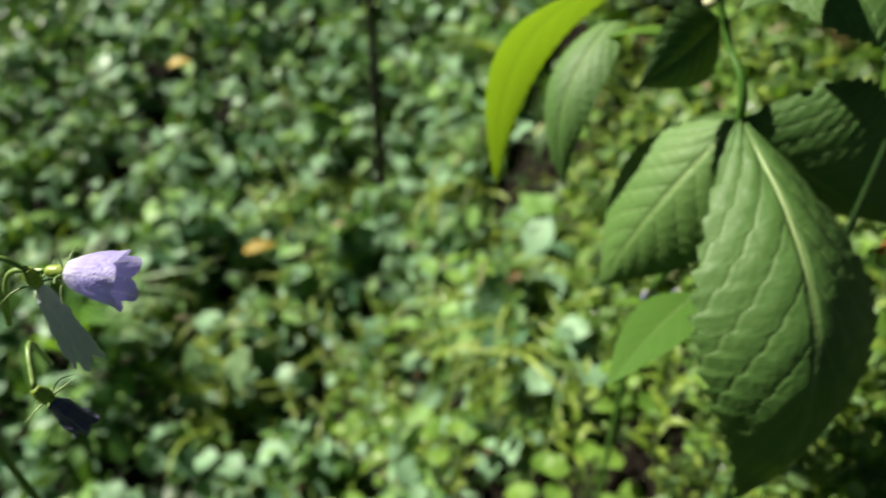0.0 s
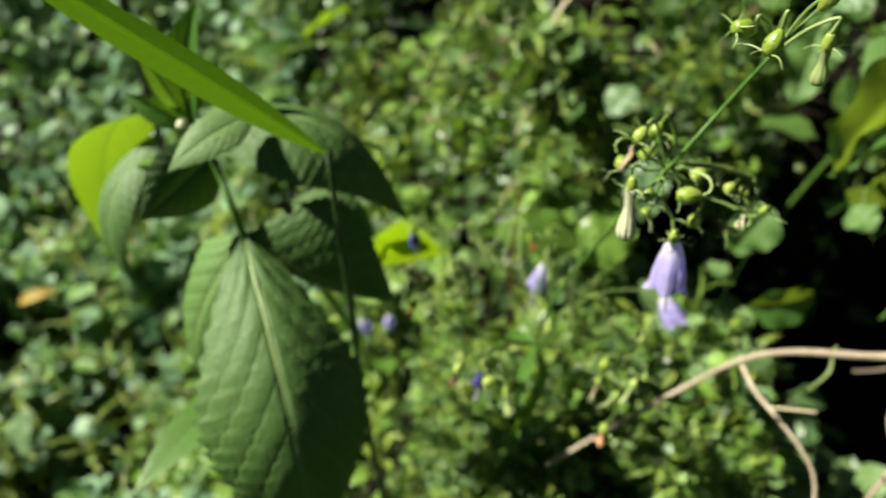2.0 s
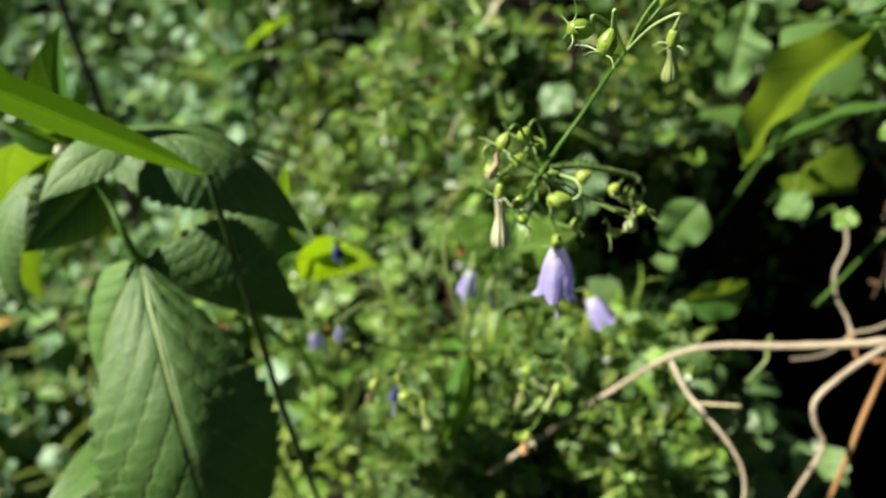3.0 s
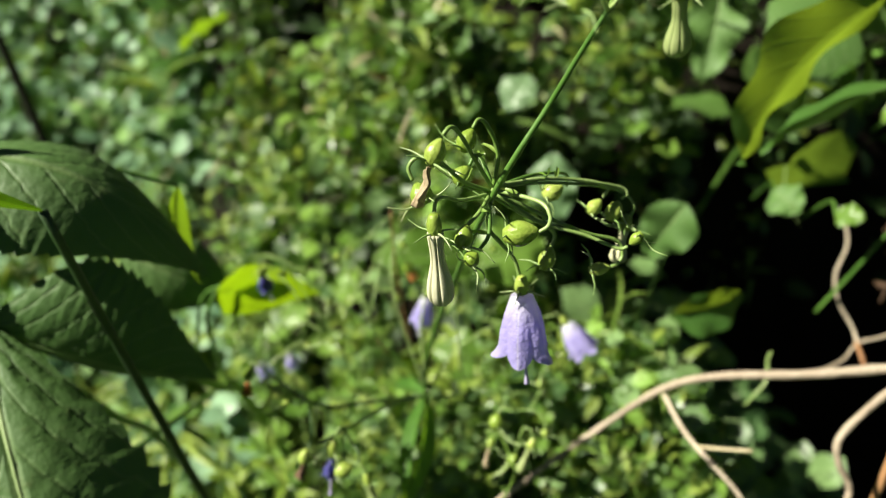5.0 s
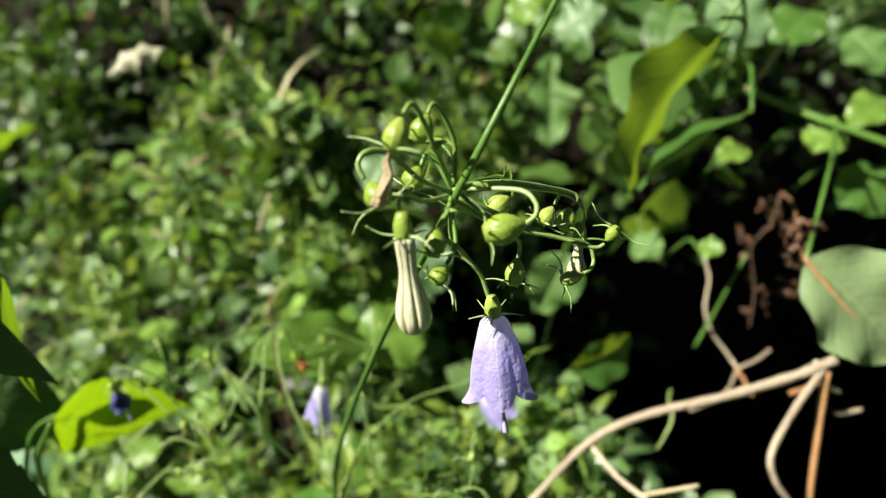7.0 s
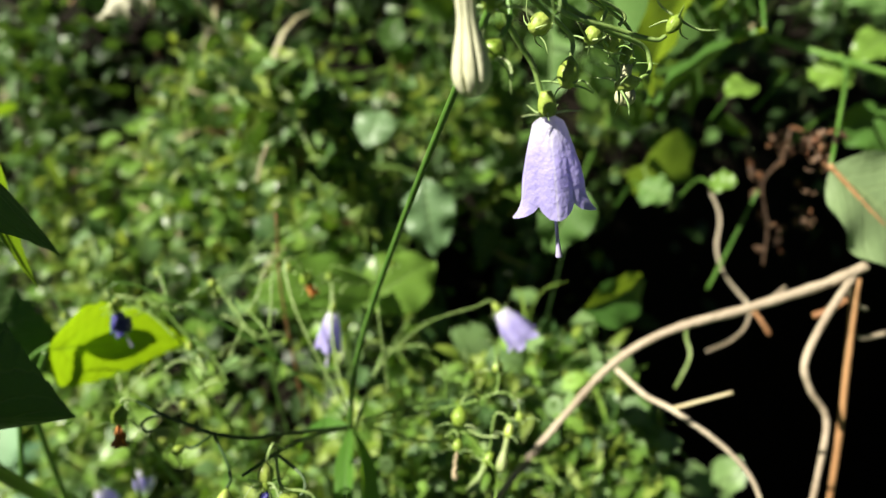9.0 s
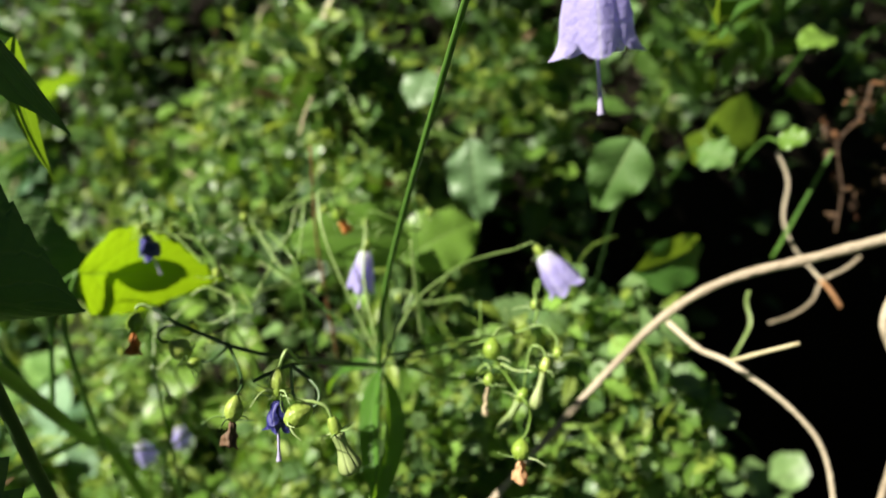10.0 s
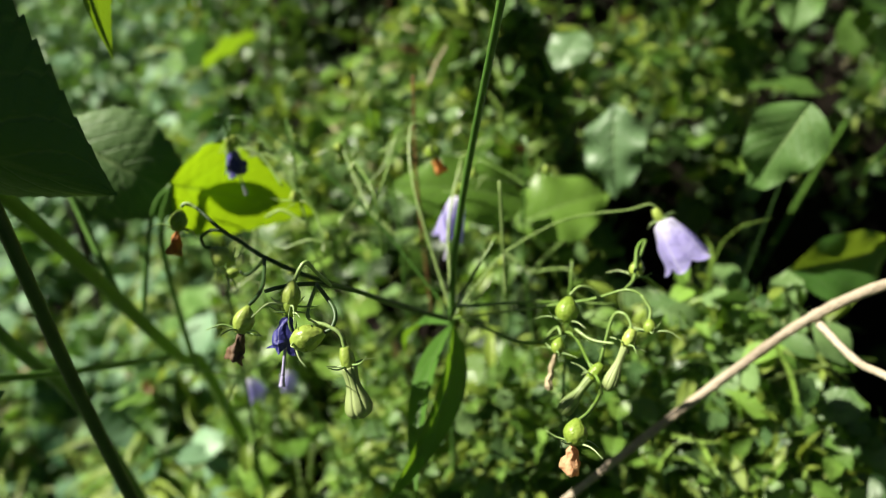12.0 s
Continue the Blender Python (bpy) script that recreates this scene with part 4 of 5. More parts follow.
    right = [
        ((0.2792, 0.1723, 0.7227), (-0.34, -0.47, -0.82), 0.0064, 0.0028, None, [(0.2885, 0.1743, 0.7224), (0.2861, 0.1745, 0.7255), (0.2832, 0.1747, 0.7268), (0.2805, 0.1739, 0.7256)]),
        ((0.2681, 0.1430, 0.7160), (-0.34, -0.46, -0.82), 0.0054, 0.0025, M_PEACH, [(0.2750, 0.1486, 0.7158), (0.2718, 0.1455, 0.7174), (0.2692, 0.1441, 0.7178)]),
        ((0.2752, 0.1681, 0.7160), (-0.44, -0.42, -0.80), 0.0040, 0.0016, M_DRYPETAL, [(0.2745, 0.1758, 0.7108), (0.2764, 0.1718, 0.7183), (0.2764, 0.1692, 0.7179)]),
        ((0.2953, 0.1621, 0.7210), (-0.18, -0.50, -0.85), 0.0036, 0.0015, None, [(0.2954, 0.1670, 0.7265), (0.2962, 0.1641, 0.7243), (0.2956, 0.1629, 0.7223)]),
        ((0.3035, 0.1828, 0.7218), (-0.44, -0.42, -0.80), 0.0048, 0.0019, None, [(0.2935, 0.1715, 0.7253), (0.3000, 0.1782, 0.7229), (0.3051, 0.1862, 0.7257), (0.3081, 0.1876, 0.7268), (0.3061, 0.1855, 0.7250), (0.3044, 0.1840, 0.7240)]),
    ]
    for i, (c, ax, l, r, rest, way) in enumerate(right):
        capsule(root, c, ax, l, r, 40 + i, rest)
        stalk("pedicel", way, 0.00044, 0.00038, M_PEDICEL, root, "", 7, 7, 0.12)
    bud(root, (0.2874, 0.1586, 0.7204), (-0.56, -0.37, -0.74), 0.0112, 0.0017, M_BUDGREEN, 9)
    stalk("pedicel", [(0.2830, 0.1616, 0.7142), (0.2870, 0.1647, 0.7240), (0.2889, 0.1630, 0.7257), (0.2894, 0.1607, 0.7242), (0.2885, 0.1597, 0.7225)], 0.00040, 0.00036, M_PEDICEL, root, "", 7, 7, 0.12)
    bud(root, (0.2798, 0.1596, 0.7120), (-0.76, -0.23, -0.61), 0.0112, 0.0020, M_BUDGREEN, 10)
    stalk("pedicel", [(0.2805, 0.1619, 0.7138), (0.2813, 0.1609, 0.7136), (0.2808, 0.1602, 0.7132)], 0.00040, 0.00036, M_PEDICEL, root, "", 7, 7, 0.12)
    # bells behind the lower whorl
    bell(root, (0.3297, 0.2129, 0.7143), (0.36, -0.57, -0.74), 0.0165, 0.0135, 11, 0.0, False, 0.3, None, (0.18, 0.10, 0.22, 0.10, 0.16))
    stalk("flower_branch", [(0.2605, 0.2124, 0.6951), (0.2705, 0.2188, 0.7007), (0.2819, 0.2240, 0.7068), (0.2994, 0.2245, 0.7135), (0.3109, 0.2222, 0.7156), (0.3206, 0.2185, 0.7169), (0.3271, 0.2164, 0.7187), (0.3294, 0.2146, 0.7167)], 0.00036, 0.00030, M_PEDICEL, root, "pale side branch", 7, 8, 0.10)
    t = bell(root, (0.2745, 0.2520, 0.7150), (-0.32, -0.12, -1), 0.0165, 0.0100, 12, 0.5)
    stalk("flower_branch", [low, (0.267, 0.238, 0.712), (0.277, 0.255, 0.726), t], 0.00042, 0.00036, M_PEDICEL, root, "pale side branch", 7, 8)
    t = bell(root, (0.2020, 0.2740, 0.7360), (0.05, 0.0, -1), 0.0085, 0.0065, 13, 1.0, True)
    stalk("flower_branch", [low, (0.240, 0.245, 0.722), (0.214, 0.268, 0.744), (0.204, 0.274, 0.747), t], 0.0004, 0.0003, M_STEM, root, "thin side branch", 7, 8)
    t = capsule(root, (0.2690, 0.2610, 0.7290), (0.3, 0, -1), 0.0056, 0.0028, 50, M_WITHER)
    stalk("flower_branch", [low, (0.258, 0.245, 0.724), (0.262, 0.262, 0.738), (0.267, 0.262, 0.738), t], 0.00042, 0.00036, M_PEDICEL, root, "pale side branch", 7, 8)
    # curling side branches behind, with small capsules
    capsule(root, (0.2113, 0.2721, 0.7360), (0.1, 0.0, -1), 0.0042, 0.0017, 60)
    stalk("flower_branch", [(0.2223, 0.2473, 0.7167), (0.2203, 0.2587, 0.7260), (0.2160, 0.2697, 0.7349), (0.2132, 0.2729, 0.7378), (0.2119, 0.2726, 0.7369)], 0.00040, 0.00034, M_PEDICEL, root, "pale side branch", 7, 7, 0.10)
    capsule(root, (0.2039, 0.2744, 0.7388), (0.1, 0.0, -1), 0.004, 0.0016, 61)
    stalk("flower_branch", [(0.2167, 0.2588, 0.7267), (0.2127, 0.2674, 0.7330), (0.2075, 0.2733, 0.7383), (0.2052, 0.2752, 0.7404)], 0.00040, 0.00034, M_PEDICEL, root, "pale side branch", 7, 7, 0.10)
    capsule(root, (0.2199, 0.2542, 0.7246), (0.1, 0.0, -1), 0.004, 0.0016, 62)
    stalk("flower_branch", [(0.2265, 0.2404, 0.7133), (0.2252, 0.2494, 0.7209), (0.2219, 0.2550, 0.7265)], 0.00040, 0.00034, M_PEDICEL, root, "pale side branch", 7, 7, 0.10)
    capsule(root, (0.2385, 0.2850, 0.7258), (0.1, 0.0, -1), 0.0044, 0.0018, 63)
    stalk("flower_branch", [(0.2440, 0.2585, 0.7114), (0.2413, 0.2739, 0.7192), (0.2399, 0.2851, 0.7264)], 0.00040, 0.00034, M_PEDICEL, root, "pale side branch", 7, 7, 0.10)
    stalk("flower_branch", [(0.2431, 0.2700, 0.7138), (0.2468, 0.2720, 0.7162), (0.2526, 0.2744, 0.7200), (0.2565, 0.2783, 0.7253), (0.2591, 0.2792, 0.7276)], 0.00042, 0.00034, M_PEDICEL, root, "pale side branch", 7, 7, 0.10)
    stalk("flower_branch", [(0.2326, 0.2575, 0.7098), (0.2430, 0.2684, 0.7150), (0.2411, 0.2751, 0.7209), (0.2428, 0.2761, 0.7229)], 0.00042, 0.00034, M_PEDICEL, root, "pale side branch", 7, 7, 0.10)
    stalk("flower_branch", [(0.2590, 0.2790, 0.7272), (0.2636, 0.2799, 0.7283), (0.2685, 0.2805, 0.7290)], 0.00042, 0.00034, M_PEDICEL, root, "pale side branch", 7, 7, 0.10)
    stalk("flower_branch", [(0.2223, 0.2473, 0.7167), (0.2152, 0.2529, 0.7211), (0.2094, 0.2541, 0.7190)], 0.00042, 0.00034, M_PEDICEL, root, "pale side branch", 7, 7, 0.10)
    stalk("flower_branch", [(0.2265, 0.2404, 0.7133), (0.2214, 0.2431, 0.7139), (0.2128, 0.2456, 0.7111), (0.2078, 0.2478, 0.7127)], 0.00042, 0.00034, M_PEDICEL, root, "pale side branch", 7, 7, 0.10)
    # narrow leaves below the lower whorl
    for tip, w, up in (((0.2265, 0.1646, 0.6779), 0.0105, (0.5, -0.6, 0.4)), ((0.2363, 0.1664, 0.6746), 0.0075, (-0.6, -0.6, 0.4)), ((0.248, 0.246, 0.655), 0.008, (-0.3, 0.4, 0.6))):
        leaf("leaf", root, M_BLADE, (0.261, 0.217, 0.688), tip, up, w, "narrow dark green leaf", arch=0.12, fold=0.5, nu=24, nv=4)


def pale_ladybell():
    """The neighbour that leans in close to the camera at the start."""
    foot = (-0.23, 0.15, rise(-0.23, 0.15) - 0.08)
    root = thing("ladybell_plant", foot, "ladybell with one bell blown sideways and a wilted bell below", "flowering plant")
    stalk("stem", [foot, (-0.200, 0.14, 0.45), (-0.140, 0.115, 0.74), (-0.100, 0.104, 0.815), (-0.082, 0.100, 0.838)], 0.0018, 0.0009, M_STEM, root)
    t = bell(root, (-0.0590, 0.1010, 0.8372), (1, 0.02, -0.20), 0.0135, 0.0120, 21, 0.0)
    stalk("pedicel", [(-0.083, 0.102, 0.82), (-0.074, 0.102, 0.836), t], 0.0007, 0.0006, M_PEDICEL, root)
    t = bell(root, (-0.0665, 0.1000, 0.8350), (0.03, -0.05, -1), 0.0250, 0.0068, 22, 0.0, False, 0.6, M_WILT)
    stalk("pedicel", [(-0.083, 0.102, 0.82), (-0.073, 0.100, 0.842), t], 0.0007, 0.0006, M_PEDICEL, root)
    t = bell(root, (-0.0640, 0.0830, 0.8160), (0.40, 0.0, -1), 0.0110, 0.0058, 23, 0.0, False, 0.4, M_GREYBLUE)
    stalk("pedicel", [(-0.085, 0.106, 0.80), (-0.072, 0.094, 0.822), t], 0.0007, 0.0006, M_PEDICEL, root)


def far_ladybell(at, size=1.0):
    """A smaller ladybell deeper in the growth with two bells."""
    x, y, z = at
    foot = (x + 0.01, y + 0.03, rise(x, y) - 0.10)
    root = thing("ladybell_plant", foot, "small ladybell with two pale bells deep in the growth", "flowering plant")
    tip = (x + 0.004, y + 0.008, z + 0.014)
    stalk("stem", [foot, (x + 0.008, y + 0.02, z - 0.04), tip], 0.0014, 0.0008, M_STEM, root)
    for dx, s in ((0.0, 1.0), (0.026, 0.9)):
        t = bell(root, (x + dx, y, z), (0.1 - dx * 8, 0, -1), 0.017 * size * s, 0.0125 * size * s, int(x * 1000) + int(dx * 1000), 0.6)
        pedicel(root, tip, t, 0.004)


M_WILT = petal_material("wilted_petal", (0.50, 0.55, 0.58), (0.44, 0.50, 0.56), 0.3)
M_GREYBLUE = petal_material("dark_wilted_petal", (0.12, 0.11, 0.22), (0.09, 0.08, 0.20), 0.2)


# ---- dry branch ----
def dry_branch():
    root = thing("dry_branch", (0.420, 0.10, 0.60), "dry tan branch with curling side twigs", "branch")
    stalk("limb", [(0.262, 0.183, 0.612), (0.300, 0.182, 0.644), (0.338, 0.181, 0.674), (0.362, 0.178, 0.694), (0.377, 0.166, 0.712), (0.402, 0.150, 0.722), (0.430, 0.138, 0.728), (0.446, 0.132, 0.733)], 0.00123, 0.00197, M_TWIG, root, "main limb with pale worn bark", 10, 10, 0.20)
    stalk("side_twig", [(0.362, 0.176, 0.692), (0.3600, 0.160, 0.692), (0.358, 0.146, 0.697), (0.366, 0.126, 0.688), (0.368, 0.112, 0.676), (0.360, 0.095, 0.650)], 0.00115, 0.00082, M_TWIG, root, "", 8, 8, 0.10)
    stalk("side_twig", [(0.358, 0.147, 0.697), (0.363, 0.140, 0.704), (0.370, 0.133, 0.710)], 0.00082, 0.00066, M_STRAW, root, "", 8, 6, 0.10)
    stalk("side_twig", [(0.441, 0.133, 0.730), (0.420, 0.130, 0.722), (0.404, 0.126, 0.711), (0.402, 0.120, 0.702), (0.404, 0.112, 0.692), (0.392, 0.104, 0.676), (0.378, 0.096, 0.655)], 0.00148, 0.00107, M_TWIG, root, "winding twig", 9, 8, 0.10)
    stalk("side_twig", [(0.442, 0.132, 0.729), (0.432, 0.121, 0.700), (0.424, 0.110, 0.668), (0.418, 0.100, 0.630)], 0.00164, 0.00115, M_TWIGRED, root, "reddish straight twig", 9, 8, 0.10)
    stalk("tendril", [(0.5208, 0.2450, 0.6947), (0.5201, 0.2339, 0.6805), (0.5123, 0.2268, 0.6649), (0.5111, 0.2173, 0.6521), (0.5147, 0.2063, 0.6415), (0.5082, 0.1940, 0.6413)], 0.00085, 0.00075, M_TWIG, root, "thin dry curling tendril", 7, 8, 0.14)
    stalk("tendril", [(0.5213, 0.1861, 0.6566), (0.5162, 0.1890, 0.6490), (0.5082, 0.1940, 0.6413), (0.4978, 0.1906, 0.6351), (0.4847, 0.1910, 0.6310), (0.4695, 0.1946, 0.6293)], 0.00085, 0.00065, M_TWIG, root, "thin dry curling tendril", 7, 8, 0.14)
    stalk("side_twig", [(0.5077, 0.1943, 0.6413), (0.5034, 0.1864, 0.6415), (0.5017, 0.1781, 0.6367)], 0.00120, 0.00100, M_TWIGRED, root, "", 7, 8, 0.14)
    stalk("side_twig", [(0.4635, 0.1482, 0.6886), (0.4661, 0.1436, 0.6943), (0.4690, 0.1398, 0.7011)], 0.0015, 0.0012, M_TWIGRED, root, "", 7, 8, 0.14)
    stalk("side_twig", [(0.4979, 0.1277, 0.6749), (0.4889, 0.1326, 0.6732), (0.4865, 0.1347, 0.6737)], 0.0010, 0.0008, M_TWIG, root, "", 7, 8, 0.14)
    stalk("side_twig", [(0.452, 0.140, 0.722), (0.462, 0.135, 0.706), (0.470, 0.132, 0.700)], 0.00115, 0.00082, M_TWIG, root, "", 8, 6, 0.10)


# ---- vine on the shaded side ----
def shade_vine():
    root = thing("trailing_vine", (0.66, 0.52, rise(0.66, 0.52) - 0.08), "trailing vine with heart-shaped leaves over the shaded hollow", "vine")
    stalk("stem", [root.location, (0.640, 0.42, 0.66), (0.612, 0.32, 0.74), (0.597, 0.291, 0.765), (0.604, 0.262, 0.762), (0.612, 0.233, 0.758), (0.63, 0.20, 0.75)], 0.0022, 0.0020, M_STEM, root, "", 8, 8)
    stalk("stem", [(0.597, 0.291, 0.765), (0.55, 0.27, 0.80), (0.47, 0.222, 0.842), (0.44, 0.215, 0.85)], 0.0014, 0.0010, M_STEM, root, "", 7, 8)
    stalk("dry_tip", [(0.592, 0.285, 0.768), (0.588, 0.275, 0.781), (0.593, 0.272, 0.795), (0.598, 0.270, 0.803)], 0.0015, 0.0012, M_STRAW, root, "grey dry twig end", 7, 6)
    wide = dict(nu=34, nv=6)
    leaf("leaf", root, M_VINE, (0.456, 0.222, 0.840), (0.398, 0.209, 0.787), (0.35, 0.72, 0.48), 0.048, "twisted leaf seen from below, glowing yellow-green", arch=0.10, fold=0.25, waves=0.05, peak=0.45, point=0.7, **wide)
    leaf("leaf", root, M_VINE, (0.500, 0.225, 0.795), (0.420, 0.222, 0.778), (0.3, 0.4, 0.8), 0.024, "", arch=0.05, fold=0.2, waves=0.05, peak=0.45, **wide)
    leaf("leaf", root, M_BIGLEAF, (0.520, 0.300, 0.800), (0.478, 0.276, 0.778), (-0.2, -0.55, 0.8), 0.050, "round glossy leaf", arch=0.06, fold=0.1, peak=0.45, point=0.5, curl=0.2, lobes=0.05, **wide)
    leaf("leaf", root, M_BIGLEAF, (0.556, 0.430, 0.760), (0.520, 0.385, 0.705), (-0.2, -0.6, 0.75), 0.038, "rumpled pointed leaf", arch=0.08, fold=0.25, peak=0.4, point=0.8, lobes=0.06, waves=0.12, quilt=0.05, **wide)
    pale = leaf("leaf", root, M_PALELEAF, (0.4570, 0.1604, 0.7613), (0.4754, 0.1204, 0.7276), (-0.35, -0.55, 0.75), 0.050, "large pale leaf with a reddish midrib", arch=0.06, fold=0.20, peak=0.42, point=0.7, waves=0.06, quilt=0.014, **wide)
    stalk("midrib", [(0.4543, 0.1601, 0.7632), (0.4562, 0.1518, 0.7569), (0.4594, 0.1406, 0.7481), (0.4654, 0.1305, 0.7384)], 0.0009, 0.0006, M_TWIGRED, pale, "reddish midrib of the pale leaf", 7, 8, 0.12)
    for base, tip, w, material in (
        ((0.5599, 0.3008, 0.8266), (0.5643, 0.2654, 0.8064), 0.036, M_GREYLEAF),
        ((0.4972, 0.3625, 0.7980), (0.5198, 0.3468, 0.8185), 0.03, M_GREYLEAF),
        ((0.6585, 0.2293, 0.7655), (0.6200, 0.2294, 0.7558), 0.026, M_HERB),
        ((0.5563, 0.2545, 0.7491), (0.5299, 0.2545, 0.7479), 0.018, M_HERB),
        ((0.6415, 0.2320, 0.7195), (0.6430, 0.1977, 0.7011), 0.04, M_VINE),
        ((0.5856, 0.3430, 0.8103), (0.5561, 0.3272, 0.7894), 0.032, M_BIGLEAF),
        ((0.6380, 0.2805, 0.8116), (0.5974, 0.2762, 0.7948), 0.034, M_VINE),
        ((0.6083, 0.2496, 0.7497), (0.6159, 0.2235, 0.7452), 0.026, M_HERB),
        ((0.5112, 0.2874, 0.6818), (0.5149, 0.2656, 0.6805), 0.024, M_BIGLEAF),
        ((0.6951, 0.2816, 0.7882), (0.6937, 0.2483, 0.7697), 0.036, M_BIGLEAF),
        ((0.4978, 0.2328, 0.7107), (0.5013, 0.2193, 0.7162), 0.014, M_HERB),
        ((0.5098, 0.4231, 0.7937), (0.5262, 0.4113, 0.8165), 0.034, M_HERB),
    ):
        leaf("leaf", root, material, base, tip, (-0.45, -0.30, 0.80), w, "", arch=0.10, fold=0.20, peak=0.40, point=0.7, lobes=0.03, waves=0.07, quilt=0.015, curl=0.15, nu=26, nv=5)
        foot = Vector(base) + Vector((0.035, 0.045, -0.05))
        stalk("petiole", [foot, foot.lerp(Vector(base), 0.55) + Vector((0.004, 0.0, 0.010)), base], 0.0010, 0.0007, M_STEM, root, "", 6, 6)
    for a, b in (((0.47, 0.222, 0.842), (0.456, 0.222, 0.840)), ((0.612, 0.32, 0.74), (0.520, 0.300, 0.800)), ((0.640, 0.42, 0.66), (0.556, 0.430, 0.760)), ((0.612, 0.233, 0.758), (0.4570, 0.1604, 0.7613)), ((0.55, 0.27, 0.80), (0.500, 0.225, 0.795))):
        m = Vector(a).lerp(Vector(b), 0.5) + Vector((0, 0, 0.012))
        stalk("petiole", [a, m, b], 0.0012, 0.0009, M_STEM, root, "", 6, 6)
    stalk("petiole", [(0.4996, 0.2191, 0.6447), (0.5122, 0.2187, 0.6732), (0.5258, 0.2188, 0.7032)], 0.0010, 0.0008, M_STEM, root, "straight pale green stalk", 7, 6)
    stalk("tendril", [(0.447, 0.197, 0.658), (0.446, 0.196, 0.652), (0.442, 0.189, 0.646), (0.434, 0.186, 0.640), (0.430, 0.186, 0.632)], 0.0007, 0.0006, M_PEDICEL, root, "pale green curl", 7, 6)
    seeds = thing("dead_seed_head", (0.5570, 0.2258, 0.7315), "brown dead seed head with crumpled husks hanging in the vine", "seed head")
    stalk("stalk", [(0.5570, 0.2258, 0.7315), (0.5471, 0.2207, 0.7167), (0.5330, 0.2209, 0.7047), (0.5271, 0.2086, 0.6843), (0.5174, 0.2001, 0.6654)], 0.0008, 0.0005, M_BROWN, seeds, "", 6, 6, 0.15)
    stalk("stalk", [(0.5570, 0.2258, 0.7315), (0.5370, 0.2086, 0.7391), (0.4722, 0.1736, 0.7626), (0.4708, 0.1697, 0.7565), (0.4567, 0.1600, 0.7605)], 0.0009, 0.0007, M_HUSK, seeds, "", 6, 6, 0.15)
    r = random.Random(8)
    clumps = [(0.5318, 0.2246, 0.7083), (0.5499, 0.2227, 0.7216), (0.5249, 0.2035, 0.6761), (0.5284, 0.2109, 0.6884), (0.5482, 0.2222, 0.7194), (0.5142, 0.1905, 0.7167), (0.5105, 0.1832, 0.7045), (0.4720, 0.1733, 0.7619), (0.4694, 0.1699, 0.7555), (0.4707, 0.1736, 0.7612)]
    for i in range(70):
        c = Vector(clumps[i % len(clumps)]) + Vector((r.gauss(0, 0.0030), r.gauss(0, 0.0030), r.gauss(0, 0.0040)))
        d = Vector((r.gauss(0, 1), r.gauss(0, 1), r.gauss(-0.4, 1))).normalized() * r.uniform(0.0015, 0.0038)
        bm = bmesh.new()
        add_leaf(bm, c - d, c + d, (r.gauss(0, 1), r.gauss(-0.5, 1), r.gauss(0.5, 1)), d.length * r.uniform(0.8, 1.5), arch=r.uniform(-0.2, 0.3), fold=0.5, curl=r.uniform(0.2, 1.2), waves=0.25, nu=8, nv=3)
        for v in bm.verts:
            v.co += Vector([0.0010 * noise.noise(v.co * 400 + Vector((k * 7, i, 0))) for k in range(3)])
        part("husk", bm, M_BROWN if i % 3 else M_HUSK, seeds)


# ---- single broad leaves on stalks between the small herbs ----
def leaf_shoot(centre, along, up, length, width, material, label, **kw):
    c, d = Vector(centre), Vector(along).normalized() * length * 0.5
    foot = (c.x + 0.02, c.y + 0.05, rise(c.x + 0.02, c.y + 0.05) - 0.06)
    if foot[2] > c.z:
        foot = (c.x + 0.01, c.y + 0.02, c.z - 0.06)
    root = thing("broad_leaf_shoot", foot, label, "leaf shoot")
    kw = dict(dict(arch=0.10, fold=0.18, peak=0.40, point=0.75, waves=0.05, quilt=0.014, curl=0.2, nu=34, nv=6), **kw)
    leaf("leaf", root, material, c - d, c + d, up, width, "", **kw)
    a = c - d
    stalk("petiole", [foot, a.lerp(Vector(foot), 0.5) + Vector((0, 0.008, 0.004)), a], 0.0007, 0.0005, M_DARKSTEM, root, "", 6, 6)


